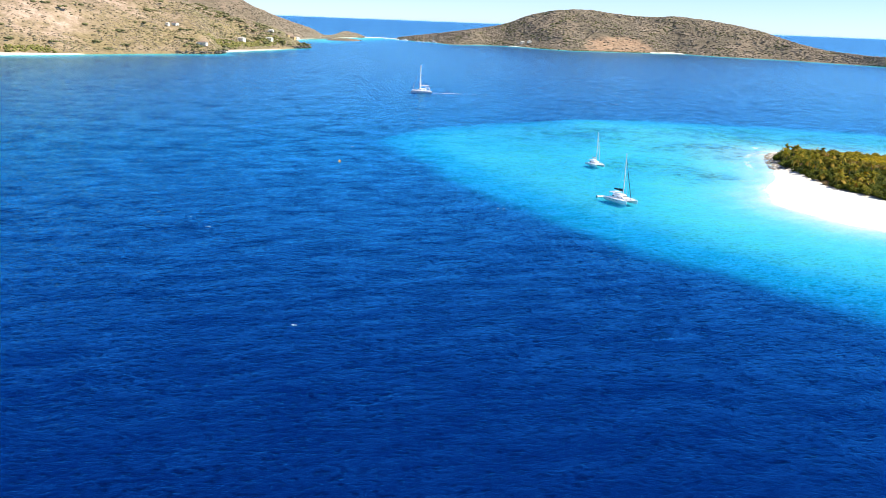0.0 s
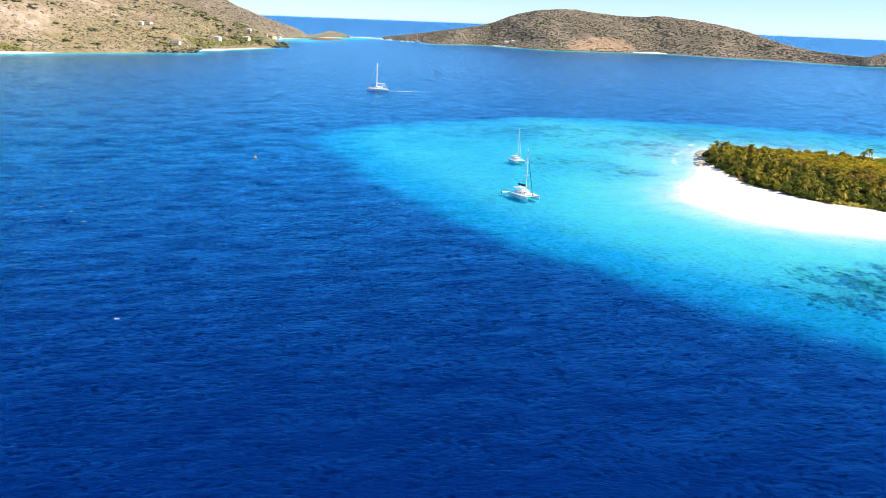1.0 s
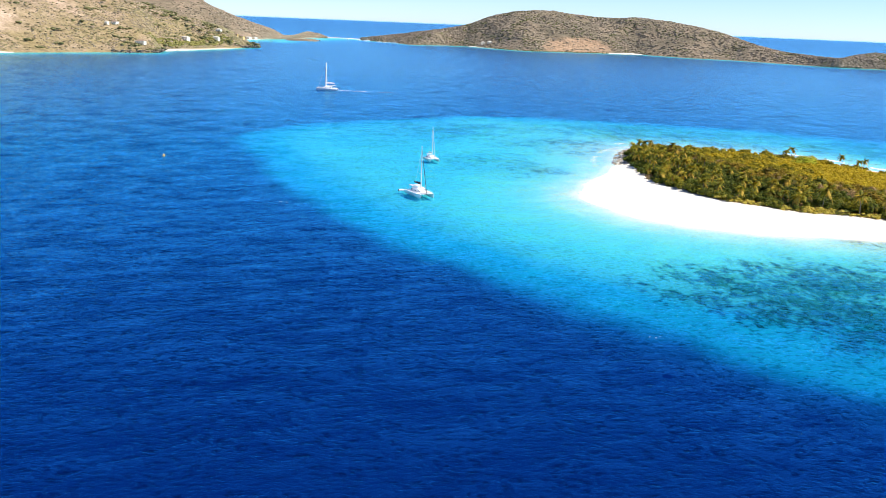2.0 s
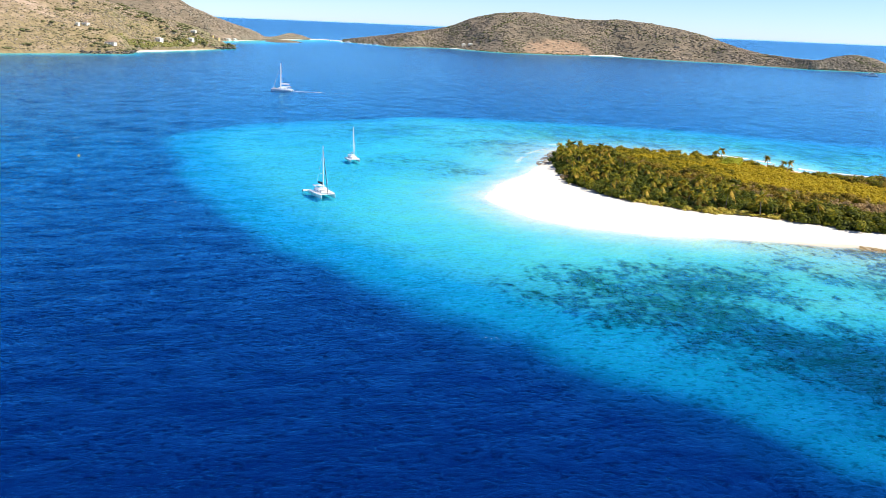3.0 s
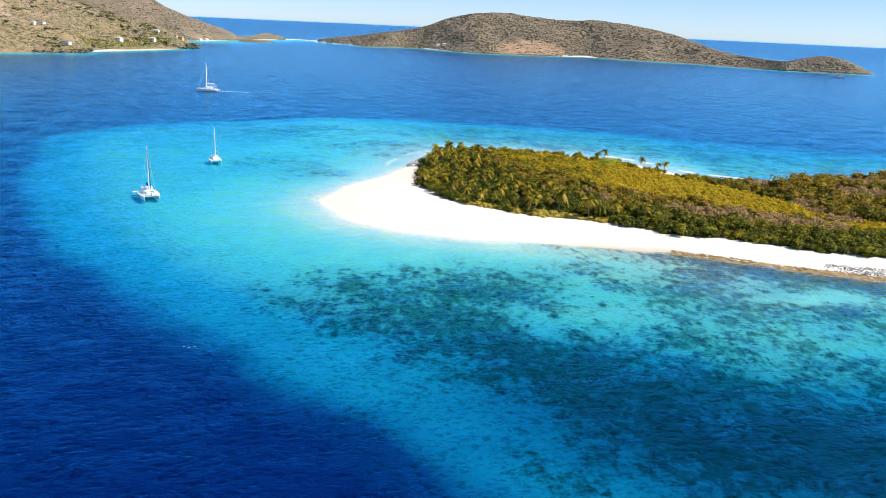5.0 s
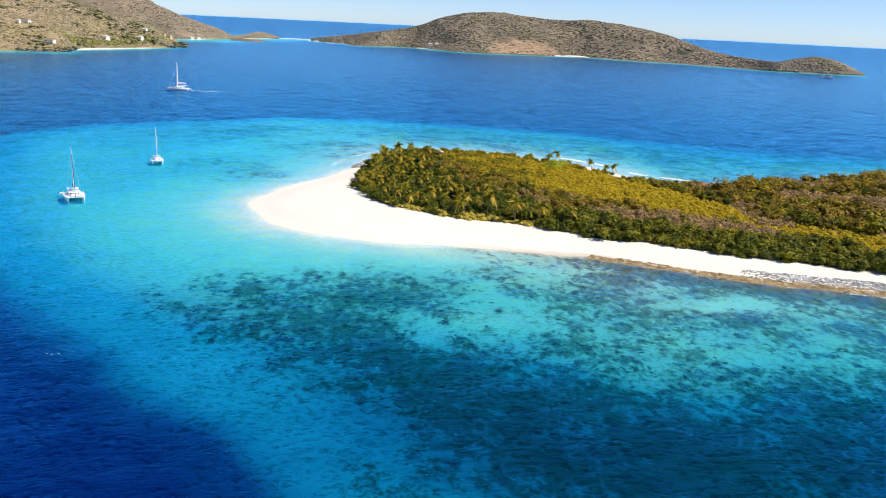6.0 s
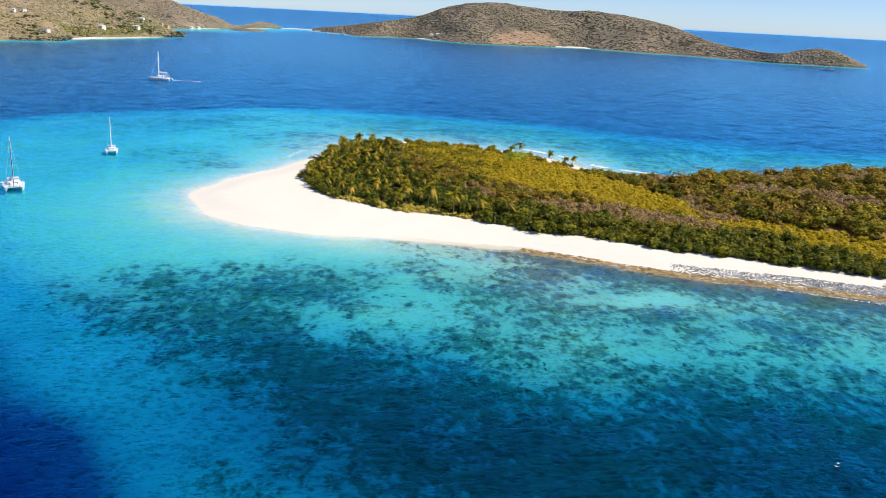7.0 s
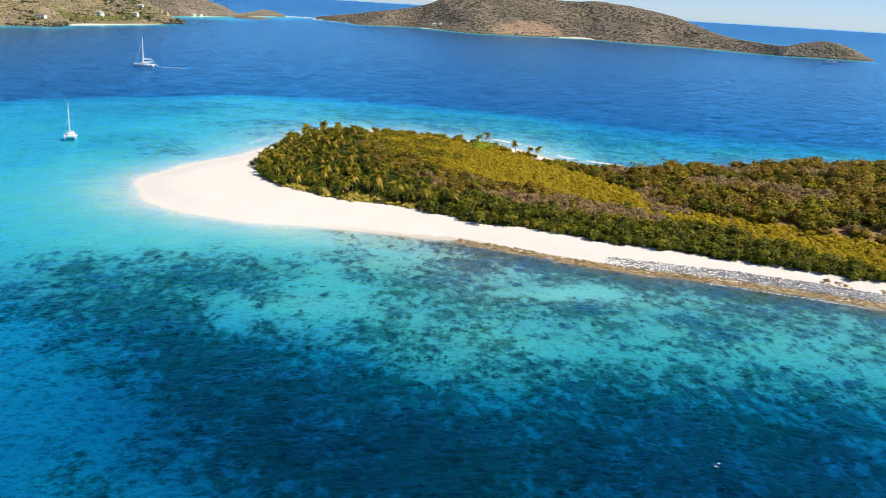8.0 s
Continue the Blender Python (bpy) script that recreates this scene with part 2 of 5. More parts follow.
def water_material():
    """Clear water: the sky's reflection on a rippled surface, the bed below; crest light and trough shade are painted
    from noise.
    """
    m, nt, b = material("sea_water")
    nt.nodes.remove(b)
    p = place(nt)

    def laid(turn, wide):
        n = node(nt, "ShaderNodeMapping", {"Vector": p, "Rotation": (0, 0, radians(turn)), "Scale": (wide, 1.0, 1.0)})
        n.vector_type = "TEXTURE"
        return n.outputs[0]

    def crease(vector, scale, detail, rough):
        return maths(nt, "ABSOLUTE", maths(nt, "SUBTRACT", noise_fac(nt, vector, scale, detail, rough), 0.5))

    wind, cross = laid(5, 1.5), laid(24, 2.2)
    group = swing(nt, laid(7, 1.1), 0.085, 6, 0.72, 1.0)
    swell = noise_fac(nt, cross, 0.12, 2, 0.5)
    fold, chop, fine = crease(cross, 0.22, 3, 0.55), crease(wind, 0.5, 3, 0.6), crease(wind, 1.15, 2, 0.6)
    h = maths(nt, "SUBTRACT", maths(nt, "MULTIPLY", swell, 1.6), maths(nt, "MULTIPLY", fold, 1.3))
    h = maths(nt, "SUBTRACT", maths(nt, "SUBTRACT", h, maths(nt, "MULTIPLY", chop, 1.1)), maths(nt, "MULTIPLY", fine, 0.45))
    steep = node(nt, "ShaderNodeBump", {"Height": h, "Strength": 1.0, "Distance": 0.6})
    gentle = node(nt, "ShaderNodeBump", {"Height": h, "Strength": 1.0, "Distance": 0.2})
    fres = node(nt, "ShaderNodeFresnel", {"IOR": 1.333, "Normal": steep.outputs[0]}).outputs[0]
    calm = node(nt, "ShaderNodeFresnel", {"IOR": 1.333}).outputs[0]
    # Broad noise patches that paint the reflection brighter and dimmer.
    shine_patch = maths(nt, "ADD", 0.6, maths(nt, "MULTIPLY", noise_fac(nt, wind, 0.018, 4, 0.6), 0.8))
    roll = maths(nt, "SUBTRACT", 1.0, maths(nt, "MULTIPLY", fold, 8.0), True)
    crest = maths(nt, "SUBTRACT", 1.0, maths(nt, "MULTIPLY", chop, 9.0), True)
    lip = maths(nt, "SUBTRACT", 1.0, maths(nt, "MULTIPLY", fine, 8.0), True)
    # Light on the wave crests, painted into the gloss from noise.
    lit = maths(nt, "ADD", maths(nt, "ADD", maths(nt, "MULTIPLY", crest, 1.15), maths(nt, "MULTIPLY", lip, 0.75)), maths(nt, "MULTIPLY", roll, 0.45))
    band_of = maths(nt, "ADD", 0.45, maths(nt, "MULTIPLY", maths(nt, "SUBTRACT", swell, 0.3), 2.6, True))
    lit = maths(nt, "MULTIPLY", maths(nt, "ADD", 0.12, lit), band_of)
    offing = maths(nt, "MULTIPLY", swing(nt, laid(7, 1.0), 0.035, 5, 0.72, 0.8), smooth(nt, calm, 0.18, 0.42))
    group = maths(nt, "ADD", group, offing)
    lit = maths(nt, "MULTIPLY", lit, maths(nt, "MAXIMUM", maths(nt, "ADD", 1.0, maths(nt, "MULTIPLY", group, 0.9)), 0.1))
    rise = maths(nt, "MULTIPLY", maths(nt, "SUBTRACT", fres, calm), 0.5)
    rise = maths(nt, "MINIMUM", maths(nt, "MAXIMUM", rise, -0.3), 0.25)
    shine = maths(nt, "MULTIPLY", maths(nt, "MULTIPLY", maths(nt, "POWER", calm, 1.55), 3.9), maths(nt, "MULTIPLY", shine_patch, maths(nt, "ADD", 0.12, lit)))
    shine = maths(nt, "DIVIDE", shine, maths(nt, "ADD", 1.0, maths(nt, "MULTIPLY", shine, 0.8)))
    shine = maths(nt, "ADD", shine, maths(nt, "MULTIPLY", rise, shine_patch))
    # Thin bright glints painted along the crests.
    glint = maths(nt, "ADD", maths(nt, "SUBTRACT", 1.0, maths(nt, "MULTIPLY", chop, 24.0), True), maths(nt, "SUBTRACT", 0.8, maths(nt, "MULTIPLY", fine, 16.0), True))
    shine = maths(nt, "ADD", shine, maths(nt, "MULTIPLY", maths(nt, "MULTIPLY", glint, 0.05), maths(nt, "MAXIMUM", maths(nt, "ADD", 0.5, group), 0.0)))
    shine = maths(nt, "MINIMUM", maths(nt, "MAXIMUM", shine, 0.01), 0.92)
    # Sky's blue painted into the gloss colour, paler towards grazing angles.
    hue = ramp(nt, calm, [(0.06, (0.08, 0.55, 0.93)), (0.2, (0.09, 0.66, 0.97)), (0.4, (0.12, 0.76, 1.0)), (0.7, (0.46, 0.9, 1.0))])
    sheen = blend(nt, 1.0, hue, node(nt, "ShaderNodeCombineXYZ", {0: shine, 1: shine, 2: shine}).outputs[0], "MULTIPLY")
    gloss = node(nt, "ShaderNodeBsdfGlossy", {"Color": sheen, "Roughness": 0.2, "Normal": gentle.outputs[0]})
    # Shade between the crests, painted as darker clear water.
    trough_shade = maths(nt, "SUBTRACT", 1.0, maths(nt, "ADD", maths(nt, "MULTIPLY", crest, 1.1), maths(nt, "ADD", maths(nt, "MULTIPLY", lip, 0.6), maths(nt, "MULTIPLY", roll, 0.3))), True)
    rest = maths(nt, "SUBTRACT", maths(nt, "SUBTRACT", 1.0, maths(nt, "MULTIPLY", trough_shade, maths(nt, "ADD", 0.2, maths(nt, "MULTIPLY", attribute(nt, "open_sea"), 0.3)))), maths(nt, "MULTIPLY", shine, 0.5))
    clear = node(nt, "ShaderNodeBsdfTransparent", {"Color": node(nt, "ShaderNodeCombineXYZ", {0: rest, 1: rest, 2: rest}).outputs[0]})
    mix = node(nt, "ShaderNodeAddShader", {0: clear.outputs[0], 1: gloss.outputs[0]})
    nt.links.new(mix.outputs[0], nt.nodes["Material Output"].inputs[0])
    return m


def hill_material(name, tones, scale, patch):
    """Dry soil and grass in two scales of patches; where the mesh's own "patch" is set, another kind of cover."""
    m, nt, b = material(name)
    p = place(nt)
    broad = noise_fac(nt, p, scale, 4, 0.65)
    fine = noise_fac(nt, p, scale * 9, 4, 0.7)
    tone = maths(nt, "ADD", maths(nt, "MULTIPLY", broad, 0.6), maths(nt, "MULTIPLY", fine, 0.4))
    other = blend(nt, smooth(nt, fine, 0.35, 0.65), tuple(0.62 * c for c in patch), patch)
    share = maths(nt, "ADD", attribute(nt, "patch"), maths(nt, "MULTIPLY", swing(nt, p, scale * 3, 4, 0.65, 0.6), smooth(nt, attribute(nt, "patch"), 0.02, 0.3)), True)
    nt.links.new(blend(nt, share, ramp(nt, tone, tones), other), b.inputs["Base Color"])
    b.inputs["Roughness"].default_value = 0.95
    bump(nt, b, fine, 0.8, 4.0)
    return m


GROUND, WATER = ground_material(), water_material()
HILL_NEAR = hill_material("dry_hillside", [(0.36, (0.18, 0.14, 0.075)), (0.46, (0.32, 0.235, 0.145)), (0.55, (0.48, 0.345, 0.245)), (0.66, (0.66, 0.48, 0.37))], 0.012, (0.34, 0.26, 0.12))
HILL_FAR = hill_material("scrub_hillside", [(0.36, (0.13, 0.11, 0.07)), (0.5, (0.21, 0.165, 0.105)), (0.6, (0.31, 0.235, 0.155)), (0.68, (0.46, 0.32, 0.215))], 0.009, (0.46, 0.30, 0.18))
FOAM = paint("sea_foam", (0.85, 0.88, 0.9), 0.9, 0.2, 1.5)


# ---- plan ----
SHORE = [(131, 315), (136, 300), (146, 284), (165, 272), (186, 267), (219, 264), (248, 259), (264, 253), (279, 246), (297, 240), (317, 236),
         (338, 230), (359, 222), (400, 207), (460, 192), (530, 200), (580, 260), (590, 350), (550, 430), (480, 455), (420, 432), (375, 410),
         (345, 396), (328, 392), (312, 397), (295, 408), (279, 431), (255, 449), (220, 462), (184, 458), (172, 431), (163, 402), (151, 370), (137, 342)]
GREEN = [(166, 350), (173, 330), (181, 314), (195, 302), (208, 296), (224, 292), (239, 286), (256, 277), (270, 273), (282, 268), (298, 261),
         (314, 257), (324, 252), (338, 249), (350, 243), (367, 238), (420, 222), (500, 225), (550, 280), (550, 380), (500, 430), (430, 420),
         (375, 402), (345, 387), (325, 382), (308, 386), (290, 396), (274, 418), (255, 436), (215, 452), (184, 447), (172, 425), (167, 390)]
SHELF = [(182, 113), (165, 134), (141, 158), (115, 185), (89, 211), (62, 240), (38, 277), (10, 330), (-11, 385), (-38, 455), (-30, 497), (-10, 528),
         (22, 556), (61, 584), (100, 608), (145, 600), (215, 588), (287, 572), (350, 545), (420, 520), (500, 510), (640, 480), (680, 350), (640, 200), (520, 40),
         (400, 0), (300, 20), (240, 52), (205, 85)]


def curve_through(points, steps=6, closed=True):
    """A smooth line (Catmull-Rom) through plan points."""
    p = np.array(points, float)
    n = len(p)
    out = []
    for i in range(n if closed else n - 1):
        a, b, c, d = (p[(i + k) % n] if closed else p[min(max(i + k, 0), n - 1)] for k in (-1, 0, 1, 2))
        for s in np.arange(steps) / steps:
            out.append(0.5 * (2 * b + (c - a) * s + (2 * a - 5 * b + 4 * c - d) * s * s + (3 * b - a - 3 * c + d) * s ** 3))
    if not closed:
        out.append(p[-1])
    return np.array(out)


def signed(points, outline):
    """Distance from plan points to a closed outline, positive inside."""
    q = np.asarray(points, float)
    best = np.full(len(q), 1e9)
    inside = np.zeros(len(q), bool)
    for a, b in zip(outline, np.roll(outline, -1, 0)):
        e, w = b - a, q - a
        s = np.clip((w @ e) / max(e @ e, 1e-9), 0, 1)
        best = np.minimum(best, np.hypot(*(w - s[:, None] * e).T))
        cross = (a[1] > q[:, 1]) != (b[1] > q[:, 1])
        inside ^= cross & (q[:, 0] < e[0] * (q[:, 1] - a[1]) / (e[1] if e[1] else 1e-9) + a[0])
    return np.where(inside, best, -best)


def step(x, a, b):
    s = np.clip((x - a) / (b - a), 0, 1)
    return s * s * (3 - 2 * s)


shore, green, shelf = curve_through(SHORE), curve_through(GREEN), curve_through(SHELF)


def ripple(x, y, size, seed=0.0):
    """A cheap smooth unevenness between about -1 and 1."""
    k = 2 * np.pi / size
    return (np.sin(k * x + 1.3 * np.sin(k * 0.61 * y + seed)) + np.sin(k * 0.83 * y + 1.7 * np.sin(k * 0.47 * x + 2.1 * seed + 1)) +
            np.sin(k * 0.57 * (x + y) + seed * 3)) / 3


def land_height(xy):
    """Height of the cay, and the depth of its shelf, at plan points."""
    xy = np.asarray(xy, float)
    x, y = xy.T
    ds = signed(xy, shore) + 1.2 * ripple(x, y, 23.0)
    de = signed(xy, shelf) + 3.0 * ripple(x, y, 46.0, 2.0) + 1.5 * ripple(x, y, 17.0, 1.0)
    up = 1.6 * step(ds, 0, 16) + 0.03 * np.clip(ds, 0, 3) + 0.5 * step(ds, 14, 40)
    up = up + 7.5 * step(x, 315, 420) * step(ds, 12, 70) + 0.25 * ripple(x, y, 30.0, 4.0) * step(ds, 10, 25)
    out = -ds
    south, north = step(-y, -250, -205), step(y, 400, 470)
    down = 0.16 * step(out, 0, 3 + 5 * step(-x, -215, -190)) + 0.03 * np.clip(out, 0, 20) + 1.5 * step(out, 4 + 7 * step(x, 190, 225) * step(-y, -275, -262), 70) + 1.4 * south * step(out, 55, 125) * (1 - 0.5 * step(x, 215, 285)) * step(de, 10, 45) + north * (0.3 * step(out, 60, 130) + 0.5 * step(x, 280, 400) * step(out, 0, 55))
    down = down + 0.7 * np.exp(-((x - 330) / 60) ** 2 - ((y - 125) / 40) ** 2)
    down = down + 1.0 * np.exp(-((x - 240) / 85) ** 2 - ((y - 142) / 34) ** 2)
    down = down * (1 - 0.05 * np.exp(-((x - 132) / 36) ** 2 - ((y - 345) / 75) ** 2))
    down = down - 0.7 * np.exp(-((x - 214) / 22) ** 2 - ((y - 203) / 9) ** 2) - 0.5 * np.exp(-((x - 278) / 16) ** 2 - ((y - 217) / 7) ** 2)
    down = down * (1 - 0.42 * step(x, 205, 262) * step(-y, -255, -232) * step(y, 148, 190) * step(de, 20, 60))
    stony = step(x, 235, 275) * step(-y, -275, -262) + step(x, 295, 340) * step(y, 380, 392)
    down = down + 0.55 * stony * step(x, 240, 285) * step(out, 1, 8)
    down = down * (1 - 0.42 * step(y, 335, 440) * step(x, 50, 160))
    blur = 1 + 1.0 * north * step(x, 90, 170)
    down = down + 1.2 * (1 - step(np.clip(de, 0, None), 0, 42 * blur))
    down = down + 5.6 * step(-de, -8 - 12 * (blur - 1), 15 + 62 * (blur - 1))
    return np.where(ds > 0, up, -0.55 * down)


# ---- mesh helpers ----
def mesh_object(name, verts, faces, mat, parent=None, smooth=False):
    me = bpy.data.meshes.new(name)
    me.from_pydata([tuple(v) for v in verts], [], [tuple(f) for f in faces])
    me.materials.append(mat)
    if smooth:
        me.polygons.foreach_set("use_smooth", [True] * len(me.polygons))
    me.update()
    ob = new(name, me)
    if parent is not None:
        ob.parent = parent
    return ob


def array_object(name, verts, quads, mat, parent=None, smooth=False):
    """One mesh from arrays of vertices and equal-sided faces, for what has very many pieces."""
    me = bpy.data.meshes.new(name)
    v, q = np.asarray(verts, np.float32), np.asarray(quads, np.int32)
    k = q.shape[1]
    me.vertices.add(len(v))
    me.vertices.foreach_set("co", v.ravel())
    me.loops.add(q.size)
    me.loops.foreach_set("vertex_index", q.ravel())
    me.polygons.add(len(q))
    me.polygons.foreach_set("loop_start", np.arange(len(q), dtype=np.int32) * k)
    me.polygons.foreach_set("use_smooth", np.full(len(q), smooth))
    me.materials.append(mat)
    me.update(calc_edges=True)
    ob = new(name, me)
    if parent is not None:
        ob.parent = parent
    return ob


def part(name, bm, mat, parent, label="", smooth=False):
    """Links a bmesh as one mesh under a thing or under a part."""
    me = bpy.data.meshes.new(name)
    bm.to_mesh(me)
    bm.free()
    me.materials.append(mat)
    if smooth:
        me.polygons.foreach_set("use_smooth", [True] * len(me.polygons))
    ob = new(name, me)
    ob.parent = parent
    if label:
        tagged(ob, label)
    return ob


def grid_quads(rows, cols):
    i = (np.arange(rows - 1)[:, None] * cols + np.arange(cols - 1)[None, :]).ravel()
    return np.stack([i, i + 1, i + cols + 1, i + cols], -1)


rng = np.random.default_rng(7)

# ---- ground and water ----
def far_rise(r):
    """The sea's far rim lifts a little so that it meets the true horizon."""
    return 46.0 * step(r, 2900, 4700) ** 1.0


def disc(levels, depth):
    around = 160
    a = np.linspace(0, 2 * np.pi, around + 1)
    r, a = np.meshgrid(levels, a, indexing="ij")
    v = np.stack([120 + r * np.cos(a), 150 + r * np.sin(a), far_rise(r) - depth], -1).reshape(-1, 3)
    return v, grid_quads(len(levels), around + 1)[:, ::-1]


REEF = [(136, 214), (150, 228), (168, 227), (184, 234), (197, 232), (207, 222), (203, 212), (192, 199), (206, 190), (221, 186), (236, 180), (250, 167),
        (272, 160), (296, 155), (330, 152), (380, 150), (420, 120), (400, 60), (330, 60), (270, 88), (246, 106), (221, 124), (205, 139), (186, 154), (169, 172), (150, 192)]
RUBBLE = [(196, 240), (215, 243), (250, 240), (285, 235), (330, 222), (400, 200), (460, 180), (480, 120), (420, 110), (330, 140), (250, 160), (219, 186), (226, 203), (216, 216), (208, 230)]
reef_edge, rubble_edge = curve_through(REEF), curve_through(RUBBLE)


def coral_cover(xy):
    """How much of the bed is coral and weed, 0 to 1."""
    x, y = xy.T
    warp = np.stack([x + 6 * ripple(x, y, 41.0, 1.5) + 3 * ripple(x, y, 15.0, 4.5), y + 5 * ripple(x, y, 37.0, 2.5) + 3 * ripple(x, y, 13.0, 0.5)], -1)
    out = 0.84 * step(signed(warp, reef_edge), -17, 17)
    out = np.maximum(out, 0.62 * step(signed(warp, rubble_edge), -8, 12))
    x, y = warp.T
    beds = [(295, 160, 85, 15, -0.1, 0.78), (310, 136, 95, 28, -0.1, 0.9), (235, 140, 45, 25, 0.0, 0.86), (180, 214, 34, 12, 0.1, 0.85), (203, 214, 12, 12, 0.0, 0.62), (240, 224, 30, 12, -0.2, 0.58), (108, 392, 28, 40, 0.3, 0.36), (85, 520, 75, 50, 0.5, 0.36), (145, 460, 42, 60, 0.6, 0.36), (235, 520, 130, 62, -0.15, 0.55),
            (350, 480, 110, 60, -0.3, 0.6), (470, 490, 110, 60, 0.0, 0.6), (222, 243, 22, 6, -0.1, 0.52), (255, 236, 30, 6, -0.2, 0.5)]
    for cx, cy, a, b, turn, most in beds:
        c, s = math.cos(turn), math.sin(turn)
        u, w = ((x - cx) * c + (y - cy) * s) / a, (-(x - cx) * s + (y - cy) * c) / b
        out = np.maximum(out, most * (1 - step(np.hypot(u, w), 0.25, 1.4)))
    flat = -signed(xy, shore)
    stony = step(xy[:, 0], 190, 250) * step(-xy[:, 1], -278, -262)
    out = np.maximum(out, (0.6 + 0.55 * step(xy[:, 0], 235, 280)) * stony * (1 - step(flat + 3 * ripple(x, y, 17.0), 5, 24)) * (flat > -1))
    out = np.maximum(out, 0.6 * step(xy[:, 0], 290, 340) * step(xy[:, 1], 380, 392) * (1 - step(flat + 6 * ripple(x, y, 27.0), 30, 70)) * (flat > -1))
    for cx, cy, a, b, turn, most in [(219, 203, 12, 8, 0.2, 0.75), (206, 199, 14, 4, 0.1, 0.5), (211, 221, 5, 14, -0.2, 0.4), (281, 219, 17, 8, 0.1, 0.55), (262, 190, 50, 9, -0.1, 0.16), (330, 190, 50, 14, -0.1, 0.16)]:
        c, s = math.cos(turn), math.sin(turn)
        u, w = ((x - cx) * c + (y - cy) * s) / a, (-(x - cx) * s + (y - cy) * c) / b
        out = out - most * (1 - step(np.hypot(u, w), 0.3, 1.3))
    out = np.maximum(out, 0.27 * (1 - step(np.hypot((x - 224) / 34, (y - 212) / 28), 0.5, 1.2)))
    return np.clip(out, 0, 1)


xs, ys = np.arange(-130, 660, 2.2), np.arange(20, 690, 2.2)
gx, gy = np.meshgrid(xs, ys, indexing="ij")
plan = np.stack([gx.ravel(), gy.ravel()], -1)
near = np.column_stack([plan, np.clip(land_height(plan), -4.6, None)])
near_faces = grid_quads(len(xs), len(ys))[:, ::-1]
rim, rim_faces = disc(np.array([1, 200, 500, 900, 1400, 2000, 2600, 2900, 3200, 3500, 3800, 4100, 4400, 4600, 4700]), 4.9)
ground = tagged(array_object("ground", np.vstack([near, rim]), np.vstack([near_faces, rim_faces + len(near)]), GROUND, smooth=True),
                "white sand cay and pale sea bed with dark coral", "ground", kind="structure")
all_plan = np.vstack([plan, rim[:, :2]])
inland = signed(all_plan, green)
for name, values in (("reef", np.concatenate([coral_cover(plan), np.zeros(len(rim))])), ("offing", np.concatenate([np.zeros(len(plan)), np.ones(len(rim))])), ("litter", step(inland + 1.5 * ripple(*all_plan.T, 9.0), -0.5, 3.0))):
    ground.data.attributes.new(name, "FLOAT", "POINT").data.foreach_set("value", values.astype(np.float32))
top, top_faces = disc(np.concatenate([np.arange(1, 620, 14), [680, 780, 900, 1400, 2000, 2600, 2900, 3200, 3500, 3800, 4100, 4400, 4600, 4700]]), 0.0)
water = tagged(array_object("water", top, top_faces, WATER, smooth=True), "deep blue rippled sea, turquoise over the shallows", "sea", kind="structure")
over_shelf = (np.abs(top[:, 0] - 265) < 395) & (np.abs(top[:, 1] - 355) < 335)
# Strength of the painted shade in wave troughs, greater over deep water.
trough_share = np.where(over_shelf, step(-land_height(top[:, :2]), 0.7, 1.7), 1.0)
water.data.attributes.new("open_sea", "FLOAT", "POINT").data.foreach_set("value", trough_share.astype(np.float32))


# ---- far land ----
def ridge(name, pairs, mat, label, rough, seed, spread=0.75):
    """A hill between a shore line and a crest line, with gullies, down to the sea behind."""
    k = 10
    low = curve_through([p[:2] for p in pairs], k, False)
    crest = curve_through([p[2:] for p in pairs], k, False)
    fore, back = 26, 8
    rows = []
    for i, (s, c) in enumerate(zip(low, crest)):
        row = []
        for j in range(fore + back + 1):
            f = j / fore
            if f <= 1:
                x, y = s + (c[:2] - s) * f
                z = c[2] * (math.sin(f * math.pi / 2) ** 1.15) * (0.72 + 0.28 * f)
            else:
                g = (f - 1) * fore / back
                x, y = c[:2] + (c[:2] - s) * g * spread + np.array([0, 40 * g])
                z = c[2] * math.cos(g * math.pi / 2) - 3 * g
            e = min(f * 3, 1) * (0.35 if f > 0.85 else 1)
            z += e * min(c[2] / 60, 1) * rough * (noise.noise((x / 95 + seed, y / 95, 0)) + 0.5 * noise.noise((x / 38, y / 38 + seed, 3)) + 0.25 * noise.noise((x / 14, y / 14, 7)))
            row.append((x, y, z - (1.5 if j == 0 else 0)))
        rows.append(row)
    v = np.array(rows).reshape(-1, 3)
    ob = tagged(array_object(name, v, grid_quads(len(rows), fore + back + 1)[:, ::-1], mat, smooth=True), label, "hill", kind="structure")
    return ob, v, low


HEADLAND = [(-900, 800, -1100, 1200, 150), (-700, 960, -900, 1300, 140), (-568, 1050, -760, 1380, 122), (-496, 1132, -680, 1430, 108),
            (-413, 1228, -600, 1500, 95), (-352, 1270, -540, 1580, 85), (-362, 1345, -490, 1640, 72), (-335, 1430, -440, 1650, 57),
            (-310, 1500, -397, 1650, 48), (-288, 1580, -353, 1655, 36), (-274, 1614, -312, 1660, 15)]
BACK = [(-900, 1900, -900, 2400, 165), (-600, 1950, -620, 2300, 108), (-450, 2000, -540, 2270, 80), (-400, 2050, -470, 2250, 54),
        (-380, 2100, -420, 2250, 38), (-372, 2150, -375, 2250, 24), (-360, 2190, -352, 2260, 10), (-335, 2240, -325, 2310, 8),
        (-310, 2380, -310, 2450, 16), (-290, 2440, -285, 2480, 12), (-262, 2480, -258, 2500, 2)]
